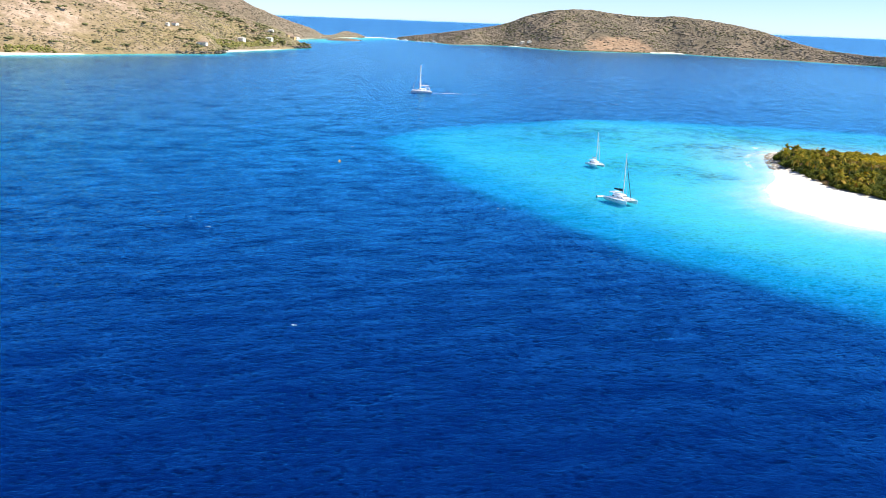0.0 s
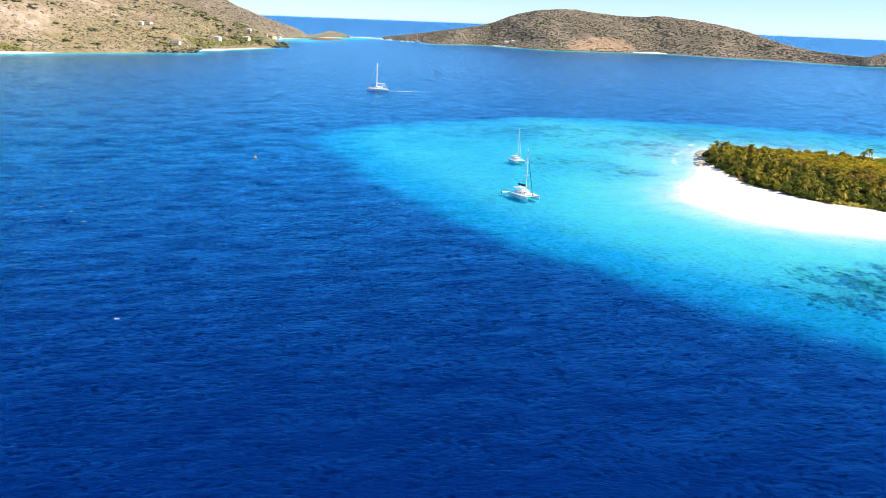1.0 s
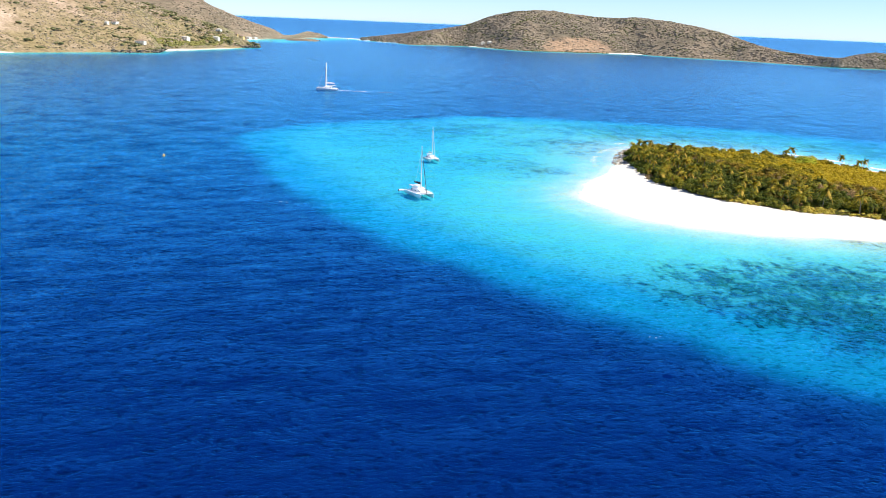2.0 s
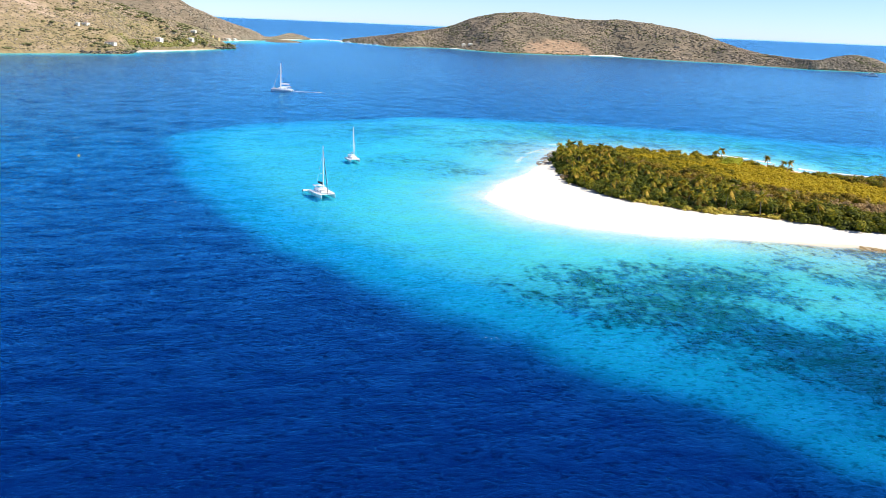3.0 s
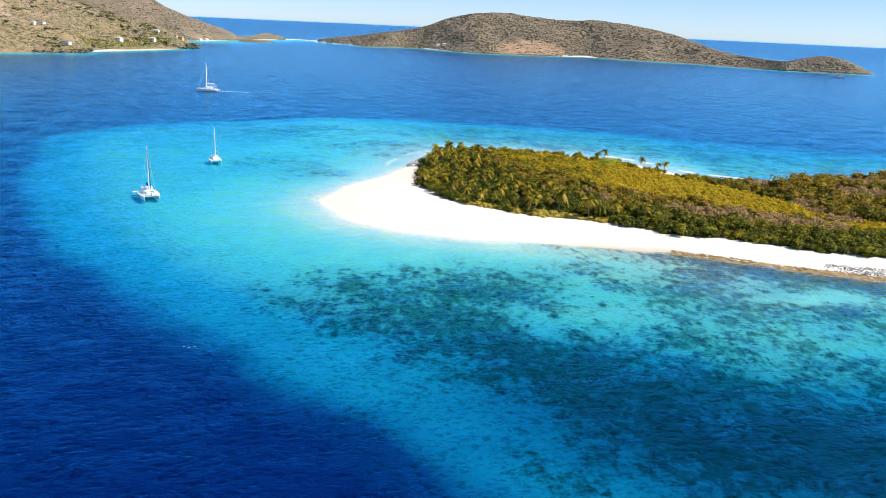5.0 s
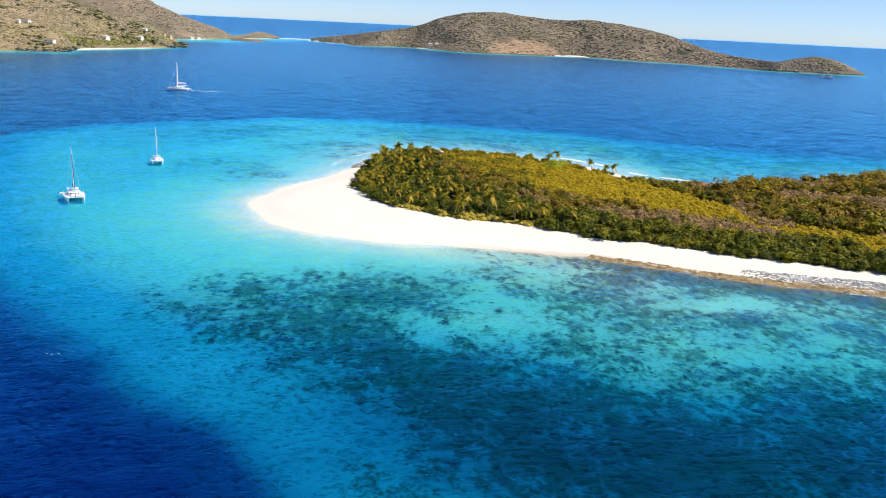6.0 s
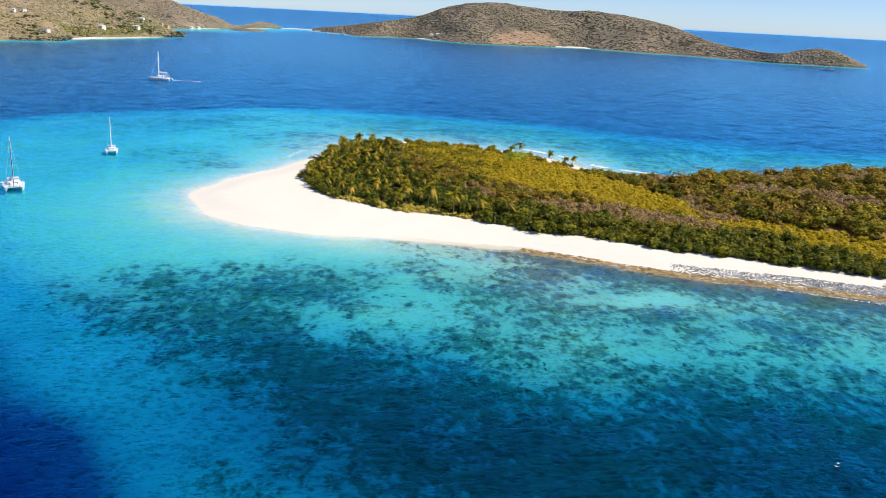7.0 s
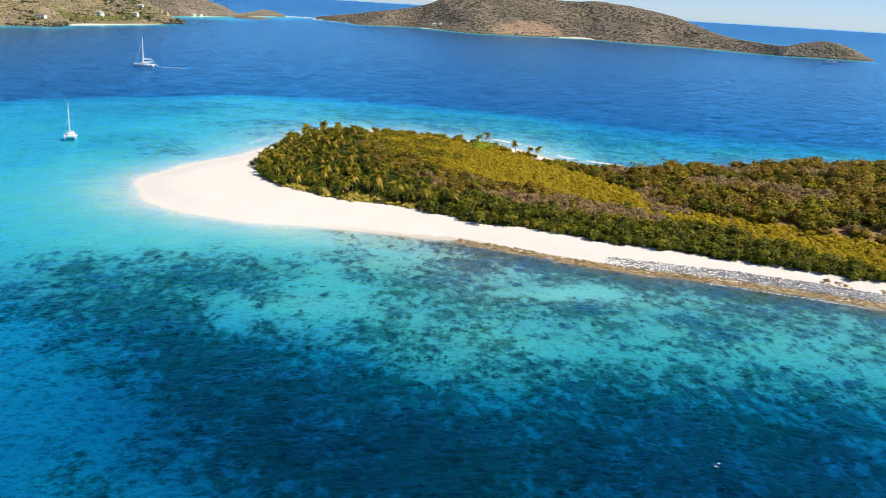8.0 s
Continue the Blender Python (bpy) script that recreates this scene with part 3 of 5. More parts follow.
ISLAND = [(-155, 2420, -150, 2450, 6), (-60, 2300, 0, 2400, 28), (0, 2160, 80, 2400, 40), (84, 2230, 160, 2400, 56), (170, 2205, 223, 2400, 82),
          (280, 2060, 300, 2400, 97), (345, 2074, 380, 2400, 101), (430, 2100, 478, 2400, 92), (512, 2115, 560, 2400, 90), (575, 2130, 637, 2380, 91),
          (668, 2020, 740, 2330, 81), (775, 1970, 826, 2250, 59), (864, 1860, 890, 2050, 27), (920, 1805, 944, 1850, 18), (952, 1797, 993, 1850, 26),
          (1000, 1790, 1040, 1850, 32), (1060, 1780, 1085, 1845, 25), (1120, 1785, 1125, 1815, 3)]
headland, headland_v, headland_shore = ridge("headland", HEADLAND, HILL_NEAR, "dry grassy hillside with scattered scrub above the bay", 9.0, 1.0)
back_hill, back_v, back_shore = ridge("back_hill", BACK, HILL_FAR, "hazy brown hill running down to a low spit", 8.0, 5.0)
far_island, island_v, island_shore = ridge("far_island", ISLAND, HILL_FAR, "long brown scrub-covered island across the channel", 9.0, 9.0)


for hill_mesh, v, share in ((headland, headland_v, 0.85 * step(headland_v[:, 0] - 0.25 * (headland_v[:, 1] - 1300), -640, -440)),
                            (far_island, island_v, 0.95 * (1 - step(np.hypot((island_v[:, 0] - 425) / 105, (island_v[:, 2] - 6) / 32), 0.6, 1.1)))):
    hill_mesh.data.attributes.new("patch", "FLOAT", "POINT").data.foreach_set("value", share.astype(np.float32))


def shallows(name, line, wide, label, out, sunk=1.0):
    """Bed that shelves away from a far shore."""
    d = np.gradient(line, axis=0)
    n = np.stack([d[:, 1], -d[:, 0]], -1) / np.hypot(*d.T)[:, None] * out
    w = wide * (1 + 0.7 * ripple(line[:, 0], line[:, 1], 170.0, 3.0))[:, None]
    rows = np.stack([np.column_stack([line + n * w * f, np.full(len(line), max(z * sunk, -4.8) if z < 0 else z)]) for f, z in ((-0.15, 1.0 if sunk == 1.0 else -0.3), (0.0, -0.35), (0.3, -0.9), (0.7, -1.5), (1.0, -2.3), (1.5, -4.8))], 1)
    q = grid_quads(len(line), 6)
    return tagged(array_object(name, rows.reshape(-1, 3), q if out < 0 else q[:, ::-1], GROUND, smooth=True), label, "sea bed", kind="structure")


shallows("headland_shallows", headland_shore, 48, "pale shelving sea bed off the headland", 1, 2.0)
shallows("spit_shallows", back_shore, 130, "pale shelving sea bed off the spit", 1)
shallows("island_shallows", island_shore, 40, "pale shelving sea bed off the far island", 1, 1.8)


def clump(n, low=0.6, high=1.0):
    """A lumpy low-poly crown of 20 faces."""
    bm = bmesh.new()
    bmesh.ops.create_icosphere(bm, subdivisions=1, radius=1.0)
    v = np.array([q.co[:] for q in bm.verts])
    f = np.array([[q.index for q in p.verts] for p in bm.faces])
    bm.free()
    return [(v * rng.uniform(low, high, (len(v), 1)) * [1, 1, 0.8], f) for _ in range(n)]


CLUMPS = clump(6)


def scatter(name, spots, sizes, shapes, mat, label, category, flat=1.0, rounded=False):
    """Very many of one kind at plan spots (x, y, z), joined as stuff."""
    vs, fs, base = [], [], 0
    for s, r in zip(spots, sizes):
        v, f = shapes[rng.integers(len(shapes))]
        a = rng.uniform(0, 2 * np.pi)
        c, d = math.cos(a), math.sin(a)
        q = v * [r, r, r * flat]
        vs.append(np.column_stack([q[:, 0] * c - q[:, 1] * d, q[:, 0] * d + q[:, 1] * c, q[:, 2]]) + s)
        fs.append(f + base)
        base += len(v)
    return tagged(array_object(name, np.vstack(vs), np.vstack(fs), mat, smooth=rounded), label, category, kind="stuff")


def on_hill(v, many, least, seed, thin=0.0):
    r = np.random.default_rng(seed)
    rows = v.reshape(-1, 35, 3)
    i, j = r.uniform(0, len(rows) - 1.01, many), r.uniform(0.6, 29, many)
    a, b = i.astype(int), j.astype(int)
    p = rows[a, b] + (rows[a + 1, b] - rows[a, b]) * (i - a)[:, None] + (rows[a, b + 1] - rows[a, b]) * (j - b)[:, None]
    keep = (p[:, 2] > least) & (ripple(p[:, 0], p[:, 1], 130.0, seed) + 0.5 * ripple(p[:, 0], p[:, 1], 47.0, seed) > thin)
    return p[keep]


spots = on_hill(island_v, 17000, 1.5, 3, -0.9)
spots = spots[(np.hypot((spots[:, 0] - 425) / 95, (spots[:, 2] - 8) / 26) > 1) | (rng.random(len(spots)) < 0.25)]
scatter("island_scrub", spots, 2.0 + 4.6 * rng.random(len(spots)) ** 1.5, CLUMPS, FAR_TREE, "grey-brown scrub covering the far island", "scrub", 0.4, True)
spots = on_hill(island_v, 5000, 1.5, 43, 0.1)
spots = spots[np.hypot((spots[:, 0] - 425) / 95, (spots[:, 2] - 8) / 26) > 1]
scatter("island_bush", spots, 2.0 + 4.4 * rng.random(len(spots)) ** 1.4, CLUMPS, HEAD_GREEN, "dark olive bushes in patches on the far island", "scrub", 0.5, True)
spots = on_hill(headland_v, 9000, 2.5, 4, -0.45)
scatter("headland_scrub", spots, 0.7 + 3.0 * rng.random(len(spots)) ** 2, CLUMPS, HEAD_SCRUB, "olive scrub scattered over the dry hillside", "scrub", 0.55, True)
spots = on_hill(headland_v, 13000, 2.0, 14, -0.3)
scatter("headland_brush", spots, rng.uniform(0.8, 2.8, len(spots)), CLUMPS, FAR_TREE, "grey-brown leafless brush in patches on the hillside", "scrub", 0.6, True)
spots = on_hill(headland_v, 9000, 2.0, 24, 0.1)
spots = spots[rng.random(len(spots)) < step(spots[:, 0] - 0.25 * (spots[:, 1] - 1300), -620, -420)]
scatter("headland_bush", spots, rng.uniform(1.5, 3.8, len(spots)), CLUMPS, HEAD_OLIVE, "yellow-olive bushes on the slope behind the houses", "scrub", 0.55, True)
spots = on_hill(headland_v, 520, 2.0, 34, 0.1)
spots = np.repeat(spots, 7, 0) + rng.normal(0, 6.0, (len(spots) * 7, 3)) * [1, 1, 0.1]
scatter("headland_thicket", spots, rng.uniform(2.2, 5.6, len(spots)), CLUMPS, HEAD_GREEN, "dark green thickets in the gullies", "scrub", 0.55, True)
spots = on_hill(back_v, 10000, 2.0, 5, -0.6)
scatter("back_scrub", spots, 1.6 + 4.6 * rng.random(len(spots)) ** 1.6, CLUMPS, FAR_TREE, "grey-green scrub on the hill behind", "scrub", 0.45, True)


# ---- plants of the cay ----
def spray(r, many, size, dome=1.0, twigs=False, lift=0.4):
    """A bush crown of unit radius: many small leaf sprays over uneven lobes, round a lumpy core."""
    lobes = r.normal(0, 0.42, (7, 3)) * [1, 1, 0.45] + [0, 0, 0.42]
    radius = r.uniform(0.38, 0.6, 7)
    k = r.integers(0, 7, many)
    d = r.normal(0, 1, (many, 3))
    d[:, 2] = np.abs(d[:, 2]) * 0.9 - 0.25
    d /= np.linalg.norm(d, axis=1)[:, None]
    c = lobes[k] + d * radius[k][:, None] * r.uniform(0.8, 1.12, (many, 1))
    c[:, 2] = np.clip(c[:, 2] * dome, 0.03, None)
    n = d + [0, 0, lift] + r.normal(0, 0.36, (many, 3))
    n /= np.linalg.norm(n, axis=1)[:, None]
    u = np.cross(n, r.normal(0, 1, (many, 3)))
    u /= np.linalg.norm(u, axis=1)[:, None]
    w = np.cross(n, u)
    s = size * r.uniform(0.6, 1.3, (many, 1))
    t = s * (0.24 if twigs else 0.7)
    v = np.stack([c - u * s, c + w * t, c + u * s, c - w * t], 1).reshape(-1, 3)
    f = np.arange(many * 4).reshape(-1, 4)
    core_v, core_f = CLUMPS[r.integers(len(CLUMPS))]
    for q, g in zip(lobes, radius):
        base = len(v)
        v = np.vstack([v, core_v * np.array([g, g, g * dome]) * (0.6 if twigs else 0.9) + q * [1, 1, dome]])
        f = np.vstack([f, np.column_stack([core_f, core_f[:, 2]]) + base])
    return v, f


r_bush = np.random.default_rng(21)
BUSHES = [spray(r_bush, 230, 0.13, 1.0, False, 0.6) for _ in range(8)]
LOW_BUSHES = [spray(r_bush, 170, 0.17, 0.7, False, 1.0) for _ in range(6)]
DRY_BUSHES = [spray(r_bush, 240, 0.3, 1.0, True) for _ in range(5)]


def split_quads(shapes):
    """Faces as triangles, so that repeated corners never make a broken quad."""
    out = []
    for v, f in shapes:
        tri = np.vstack([f[:, :3], f[f[:, 2] != f[:, 3]][:, [0, 2, 3]]])
        out.append((v, tri))
    return out


BUSHES, LOW_BUSHES, DRY_BUSHES = split_quads(BUSHES), split_quads(LOW_BUSHES), split_quads(DRY_BUSHES)


def ground_spots(xy):
    return np.column_stack([xy, land_height(xy)])


def band(xy, line, wide):
    """True near an open plan line; wide: half-width at its points."""
    best = np.full(len(xy), 1e9)
    for (a, b), (w0, w1) in zip(zip(line[:-1], line[1:]), zip(wide[:-1], wide[1:])):
        a, b = np.array(a, float), np.array(b, float)
        e = b - a
        s = np.clip(((xy - a) @ e) / (e @ e), 0, 1)
        best = np.minimum(best, np.hypot(*(xy - a - s[:, None] * e).T) / (w0 + (w1 - w0) * s))
    return best < 1


def seeded_plan(gap, seed):
    """Jittered plan spots over the green part of the cay."""
    r = np.random.default_rng(seed)
    x, y = np.meshgrid(np.arange(160, 470, gap), np.arange(225, 460, gap), indexing="ij")
    p = np.stack([x.ravel(), y.ravel()], -1) + r.uniform(-0.55, 0.55, (x.size, 2)) * gap
    return p[signed(p, green) > 0.8]


plants = seeded_plan(3.1, 31)
edge = signed(plants, green)
wobble = ripple(plants[:, 0], plants[:, 1], 19.0, 6.0)
OLIVE_LINE = [(222, 425), (250, 390), (275, 356), (300, 332), (316, 308), (340, 284), (372, 254), (430, 232)]
OLIVE_WIDE = [20, 30, 26, 17, 9, 9, 12, 12]
olive = band(plants, OLIVE_LINE, OLIVE_WIDE)
olive |= (edge < 6) & (plants[:, 0] < 238) & (plants[:, 1] < 330) & (plants[:, 0] > 182)
dry = band(plants, [(262, 312), (285, 302), (312, 288)], [6, 10, 7]) | ((plants[:, 0] > 318) & (plants[:, 1] > 300) & (ripple(plants[:, 0], plants[:, 1], 44.0, 2.6) > 0.16))
grove = band(plants, [(180, 430), (186, 380), (196, 330), (218, 318)], [14, 22, 26, 20])
front = ~olive & ~dry & (plants[:, 0] > 225) & (edge < 26 + 5 * wobble) & (plants[:, 1] < 345 - 0.15 * (plants[:, 0] - 225))
dry &= wobble > -0.75
mixed = ~(olive | dry | grove | front)
open_ground = ripple(plants[:, 0], plants[:, 1], 27.0, 8.0) > 0.25
pick = rng.random(len(plants))


def sow(name, mask, shapes, low, high, mat, label, flat=1.0):
    s = ground_spots(plants[mask])
    scatter(name, s, low + (high - low) * rng.random(len(s)) ** 1.8, shapes, mat, label, "shrub", flat)


fine = seeded_plan(2.15, 44)
fine = fine[band(fine, OLIVE_LINE, OLIVE_WIDE) | ((signed(fine, green) < 6) & (fine[:, 0] < 238) & (fine[:, 1] < 330) & (fine[:, 0] > 182))]
greener = (fine[:, 0] < 246 + 14 * ripple(*fine.T, 33.0, 3.0)) & (fine[:, 1] > 352) & (ripple(*fine.T, 21.0, 7.0) + 0.4 * rng.normal(0, 1, len(fine)) > 0.0)
rim_spots = fine[(signed(fine, green) < 6) & (fine[:, 0] < 238) & (fine[:, 1] < 330)]
rim_spots = rim_spots[ripple(*rim_spots.T, 13.0, 4.0) > -0.45]
greener |= (signed(fine, green) < 6) & (fine[:, 0] < 238) & (fine[:, 1] < 330)
s = ground_spots(rim_spots)
scatter("pale_beach_shrub", s, rng.uniform(0.9, 1.8, len(s)), LOW_BUSHES, LEAF_PALE, "pale yellow-green low shrubs along the sand", "shrub", 1.0)
s = ground_spots(fine[~greener])
scatter("olive_shrub", s, rng.uniform(1.15, 1.9, len(s)), LOW_BUSHES, LEAF_OLIVE, "yellow-olive low shrubs in a dense sheet", "shrub", 1.05)
s = ground_spots(fine[greener & (fine[:, 1] > 340)])
scatter("light_green_shrub", s, rng.uniform(1.15, 2.2, len(s)), LOW_BUSHES, LEAF_MID, "mid-green low shrubs among the olive ones", "shrub", 1.1)
sow("green_shrub", front & (pick < 0.7), BUSHES, 1.8, 4.6, LEAF_DARK, "dark green dense shrubs behind the beach")
sow("pale_shrub", front & (pick > 0.7) & (pick < 0.85), BUSHES, 1.6, 3.4, LEAF_MID, "lighter yellow-green shrubs among the dark ones")
sow("grove_shrub", grove & ~olive & (pick < 0.85), BUSHES, 1.6, 2.9, LEAF_UNDER, "dark green undergrowth between the palms")
sow("dry_shrub", dry, DRY_BUSHES, 1.8, 2.8, TWIG, "grey-brown leafless shrubs")
hill = plants[:, 0] > 318
back_rim = mixed & (plants[:, 0] < 345) & (plants[:, 1] > 375) & (edge < 14 + 3 * wobble)
mixed &= ~back_rim
sow("back_shrub", back_rim & (pick < 0.75), BUSHES, 1.5, 3.0, LEAF_MID, "mid-green rounded shrubs along the back shore")
sow("hill_shrub", mixed & hill & (pick < 0.28), BUSHES, 2.6, 5.6, LEAF_MIXED, "rounded olive bushes standing apart on the low hill")
sow("hill_green_shrub", mixed & hill & (pick > 0.34) & (pick < 0.41), BUSHES, 2.6, 5.2, LEAF_MID, "rounded mid-green bushes on the low hill")
sow("mid_shrub", mixed & ~hill & (pick > 0.76) & (pick < 0.9), BUSHES, 1.6, 3.4, LEAF_MID, "mid-green shrubs in the scrub behind the palms")
sow("mixed_shrub", mixed & ~hill & (pick < 0.5), BUSHES, 1.5, 3.6, LEAF_MIXED, "olive and brown scrub behind the palms")
sow("tall_shrub", mixed & (pick > 0.93), BUSHES, 2.4, 4.4, LEAF_DARK, "taller dark green shrubs among the scrub")
sow("low_scrub", mixed & (pick > 0.6) & (pick < 0.76), DRY_BUSHES, 1.5, 2.6, TWIG, "dry brown scrub between the bushes")


# ---- plants that stand singly ----
def loft(bm, rings, cap=True, closed=True):
    """Skins a list of rings (equal counts of points)."""
    made = [[bm.verts.new(p) for p in ring] for ring in rings]
    n = len(made[0])
    for a, b in zip(made[:-1], made[1:]):
        for i in range(n if closed else n - 1):
            bm.faces.new((a[i], a[(i + 1) % n], b[(i + 1) % n], b[i]))
    if cap and closed:
        bm.faces.new(made[0][::-1])
        bm.faces.new(made[-1])
    return made


def tube(bm, line, radii, sides=6):
    """A round bar along a line of points."""
    line = [Vector(p) for p in line]
    rings = []
    for i, p in enumerate(line):
        d = (line[min(i + 1, len(line) - 1)] - line[max(i - 1, 0)]).normalized()
        u = d.cross(Vector((0, 0, 1)) if abs(d.z) < 0.9 else Vector((1, 0, 0))).normalized()
        w = d.cross(u)
        rings.append([p + (u * math.cos(a) + w * math.sin(a)) * radii[i] for a in (2 * math.pi * k / sides for k in range(sides))])
    loft(bm, rings)


def box(bm, lo, hi, bevel=0.0):
    r = bmesh.ops.create_cube(bm, size=1.0)
    for v in r["verts"]:
        v.co = Vector([lo[k] + (v.co[k] + 0.5) * (hi[k] - lo[k]) for k in range(3)])
    if bevel:
        es = list({e for v in r["verts"] for e in v.link_edges})
        bmesh.ops.bevel(bm, geom=es, offset=bevel, segments=2, affect="EDGES", profile=0.5)


def palm(r, tall, name="palm_tree"):
    """A coconut palm: leaning ringed trunk and a crown of arching fronds with leaflets."""
    tree = new(name)
    lean, way = r.uniform(0.2, 1.3), r.uniform(0, 2 * math.pi)
    line = [(math.cos(way) * lean * s * s, math.sin(way) * lean * s * s, tall * s - (0.3 if s == 0 else 0)) for s in (0, 0.15, 0.35, 0.6, 0.8, 1.0)]
    bm = bmesh.new()
    tube(bm, line, [0.26, 0.19, 0.16, 0.14, 0.13, 0.12], 7)
    part("trunk", bm, BARK, tree)
    live, dry = bmesh.new(), bmesh.new()
    head = Vector(line[-1])
    count = int(r.integers(17, 21))
    for k in range(count):
        a = k * 2.4 + r.uniform(-0.25, 0.25)
        rise = r.uniform(-0.75, 1.25)
        length, droop = r.uniform(2.7, 3.8), r.uniform(0.2, 0.8)
        bm = dry if rise < -0.42 else live
        out = Vector((math.cos(a), math.sin(a), 0))
        side = Vector((-math.sin(a), math.cos(a), 0))
        pts = []
        for i in range(8):
            s = i / 7
            pts.append(head + out * length * (s * math.cos(rise * 0.7) * (1 - 0.18 * s)) + Vector((0, 0, length * (math.sin(rise) * s * 0.9 - droop * s * s))))
        for i in range(7):
            wide = 0.05
            bm.faces.new([bm.verts.new(p) for p in (pts[i] - side * wide, pts[i] + side * wide, pts[i + 1] + side * wide, pts[i + 1] - side * wide)])
        for i in range(1, 8):
            s = i / 7
            span = 0.72 * math.sin(math.pi * min(s * 0.85 + 0.12, 1)) + 0.12
            for sgn in (-1, 1):
                for off in (0.0, 0.5):
                    p = pts[i - 1].lerp(pts[i], 1 - off * 0.9)
                    d = (pts[i] - pts[i - 1]).normalized()
                    tip = p + side * sgn * span * r.uniform(0.8, 1.1) + d * 0.3 - Vector((0, 0, 0.3 * span + r.uniform(0, 0.12)))
                    bm.faces.new([bm.verts.new(q) for q in (p - d * 0.23, p + d * 0.23, tip)])
    part("crown", live, LEAF_PALM, tree)
    part("dry_frond", dry, FROND_DRY, tree, "drooping orange-brown dry fronds")
    bm = bmesh.new()
    for k in range(5):
        a = k * 1.26
        bmesh.ops.create_icosphere(bm, subdivisions=1, radius=0.14, matrix=Matrix.Translation(head + Vector((0.2 * math.cos(a), 0.2 * math.sin(a), -0.18))))
    part("coconut_bunch", bm, BARK, tree)
    return tagged(tree, "coconut palm with yellow-green fronds on the cay", "palm tree", "palms on the cay")


def set_at(thing, x, y, turn=0.0, size=1.0, z=None):
    h = float(land_height([(x, y)])[0]) if z is None else z
    thing.matrix_basis = pose(x, y, h, 0, 0, turn) @ Matrix.Diagonal((size, size, size, 1))


def repeat(thing, x, y, turn=0.0, size=1.0, z=None):
    h = float(land_height([(x, y)])[0]) if z is None else z
    c = copy_thing(thing, pose(x, y, h, 0, 0, turn))
    c.matrix_basis = pose(x, y, h, 0, 0, turn) @ Matrix.Diagonal((size, size, size, 1))
    return c


r_palm = np.random.default_rng(5)
lone = [(196, 428, 1.05), (176, 421, 1.05), (181, 426, 0.95), (259, 434, 0.8), (263, 436, 0.9), (282, 404, 0.7), (286, 405, 0.75), (276, 407, 0.8), (228, 293, 1.1), (233, 294, 1.1),
        (237, 294, 1.0), (247, 288, 1.15), (208, 300, 1.2), (219, 303, 1.25), (198, 318, 0.95), (173, 340, 0.9), (170, 352, 0.9), (180, 322, 0.9), (287, 295, 0.7), (310, 276, 0.7)]
palms = [palm(r_palm, h) for h in (5.2, 6.0, 6.6, 4.5, 5.6)]
grove_line = [(178, 432), (183, 395), (186, 360), (196, 332), (212, 322)]
spots = []
while len(spots) < 82:
    x, y = r_palm.uniform(166, 238), r_palm.uniform(298, 448)
    q = np.array([(x, y)])
    if signed(q, green)[0] > 2.5 and band(q, grove_line, [11, 16, 20, 24, 20])[0] and all(math.hypot(x - a, y - b) > 4.7 for a, b, _ in spots):
        spots.append((x, y, r_palm.uniform(0.72, 0.98)))
for i, (x, y, s) in enumerate(lone + spots):
    if i < len(palms):
        set_at(palms[i], x, y, r_palm.uniform(0, 360), s)
    else:
        repeat(palms[int(r_palm.integers(len(palms)))], x, y, r_palm.uniform(0, 360), s)


def shrub(shape, mat, name, label, group):
    """One bush: short forked stems under a leafy crown."""
    thing = new(name)
    v, f = shape
    array_object("crown", v, f, mat, thing)
    bm = bmesh.new()
    for k in range(4):
        a = 1.6 * k
        tube(bm, [(0.1 * math.cos(a), 0.1 * math.sin(a), -0.12), (0.3 * math.cos(a), 0.3 * math.sin(a), 0.2), (0.5 * math.cos(a), 0.5 * math.sin(a), 0.5)], [0.05, 0.04, 0.02], 5)
    part("stem", bm, BARK, thing)
    return tagged(thing, label, "shrub", group)


r_edge = np.random.default_rng(12)
fringe = curve_through(GREEN[:18], 10, False)
dark = [shrub(BUSHES[k], LEAF_DARK, "beach_shrub", "dense dark green shrub at the back of the beach", "shrubs behind the beach") for k in range(4)]
yellow = [shrub(LOW_BUSHES[k], LEAF_PALE, "beach_shrub", "low pale yellow-green shrub at the edge of the sand", "shrubs at the sand's edge") for k in range(3)]
bare = [shrub(DRY_BUSHES[k], TWIG, "bare_shrub", "leafless grey shrub at the back of the beach", "bare shrubs") for k in range(2)]
dome_v, dome_f = split_quads([spray(r_edge, 1500, 0.07, 0.8, False, 0.8)])[0]
bright = shrub((dome_v * [1, 1, 0.75], dome_f), LEAF_BRIGHT, "bright_shrub", "rounded bright yellow-green shrub among lower scrub", "")
set_at(bright, 259, 409, 20, 6.0)
walked, used = 0.0, {0: 0, 1: 0, 2: 0}
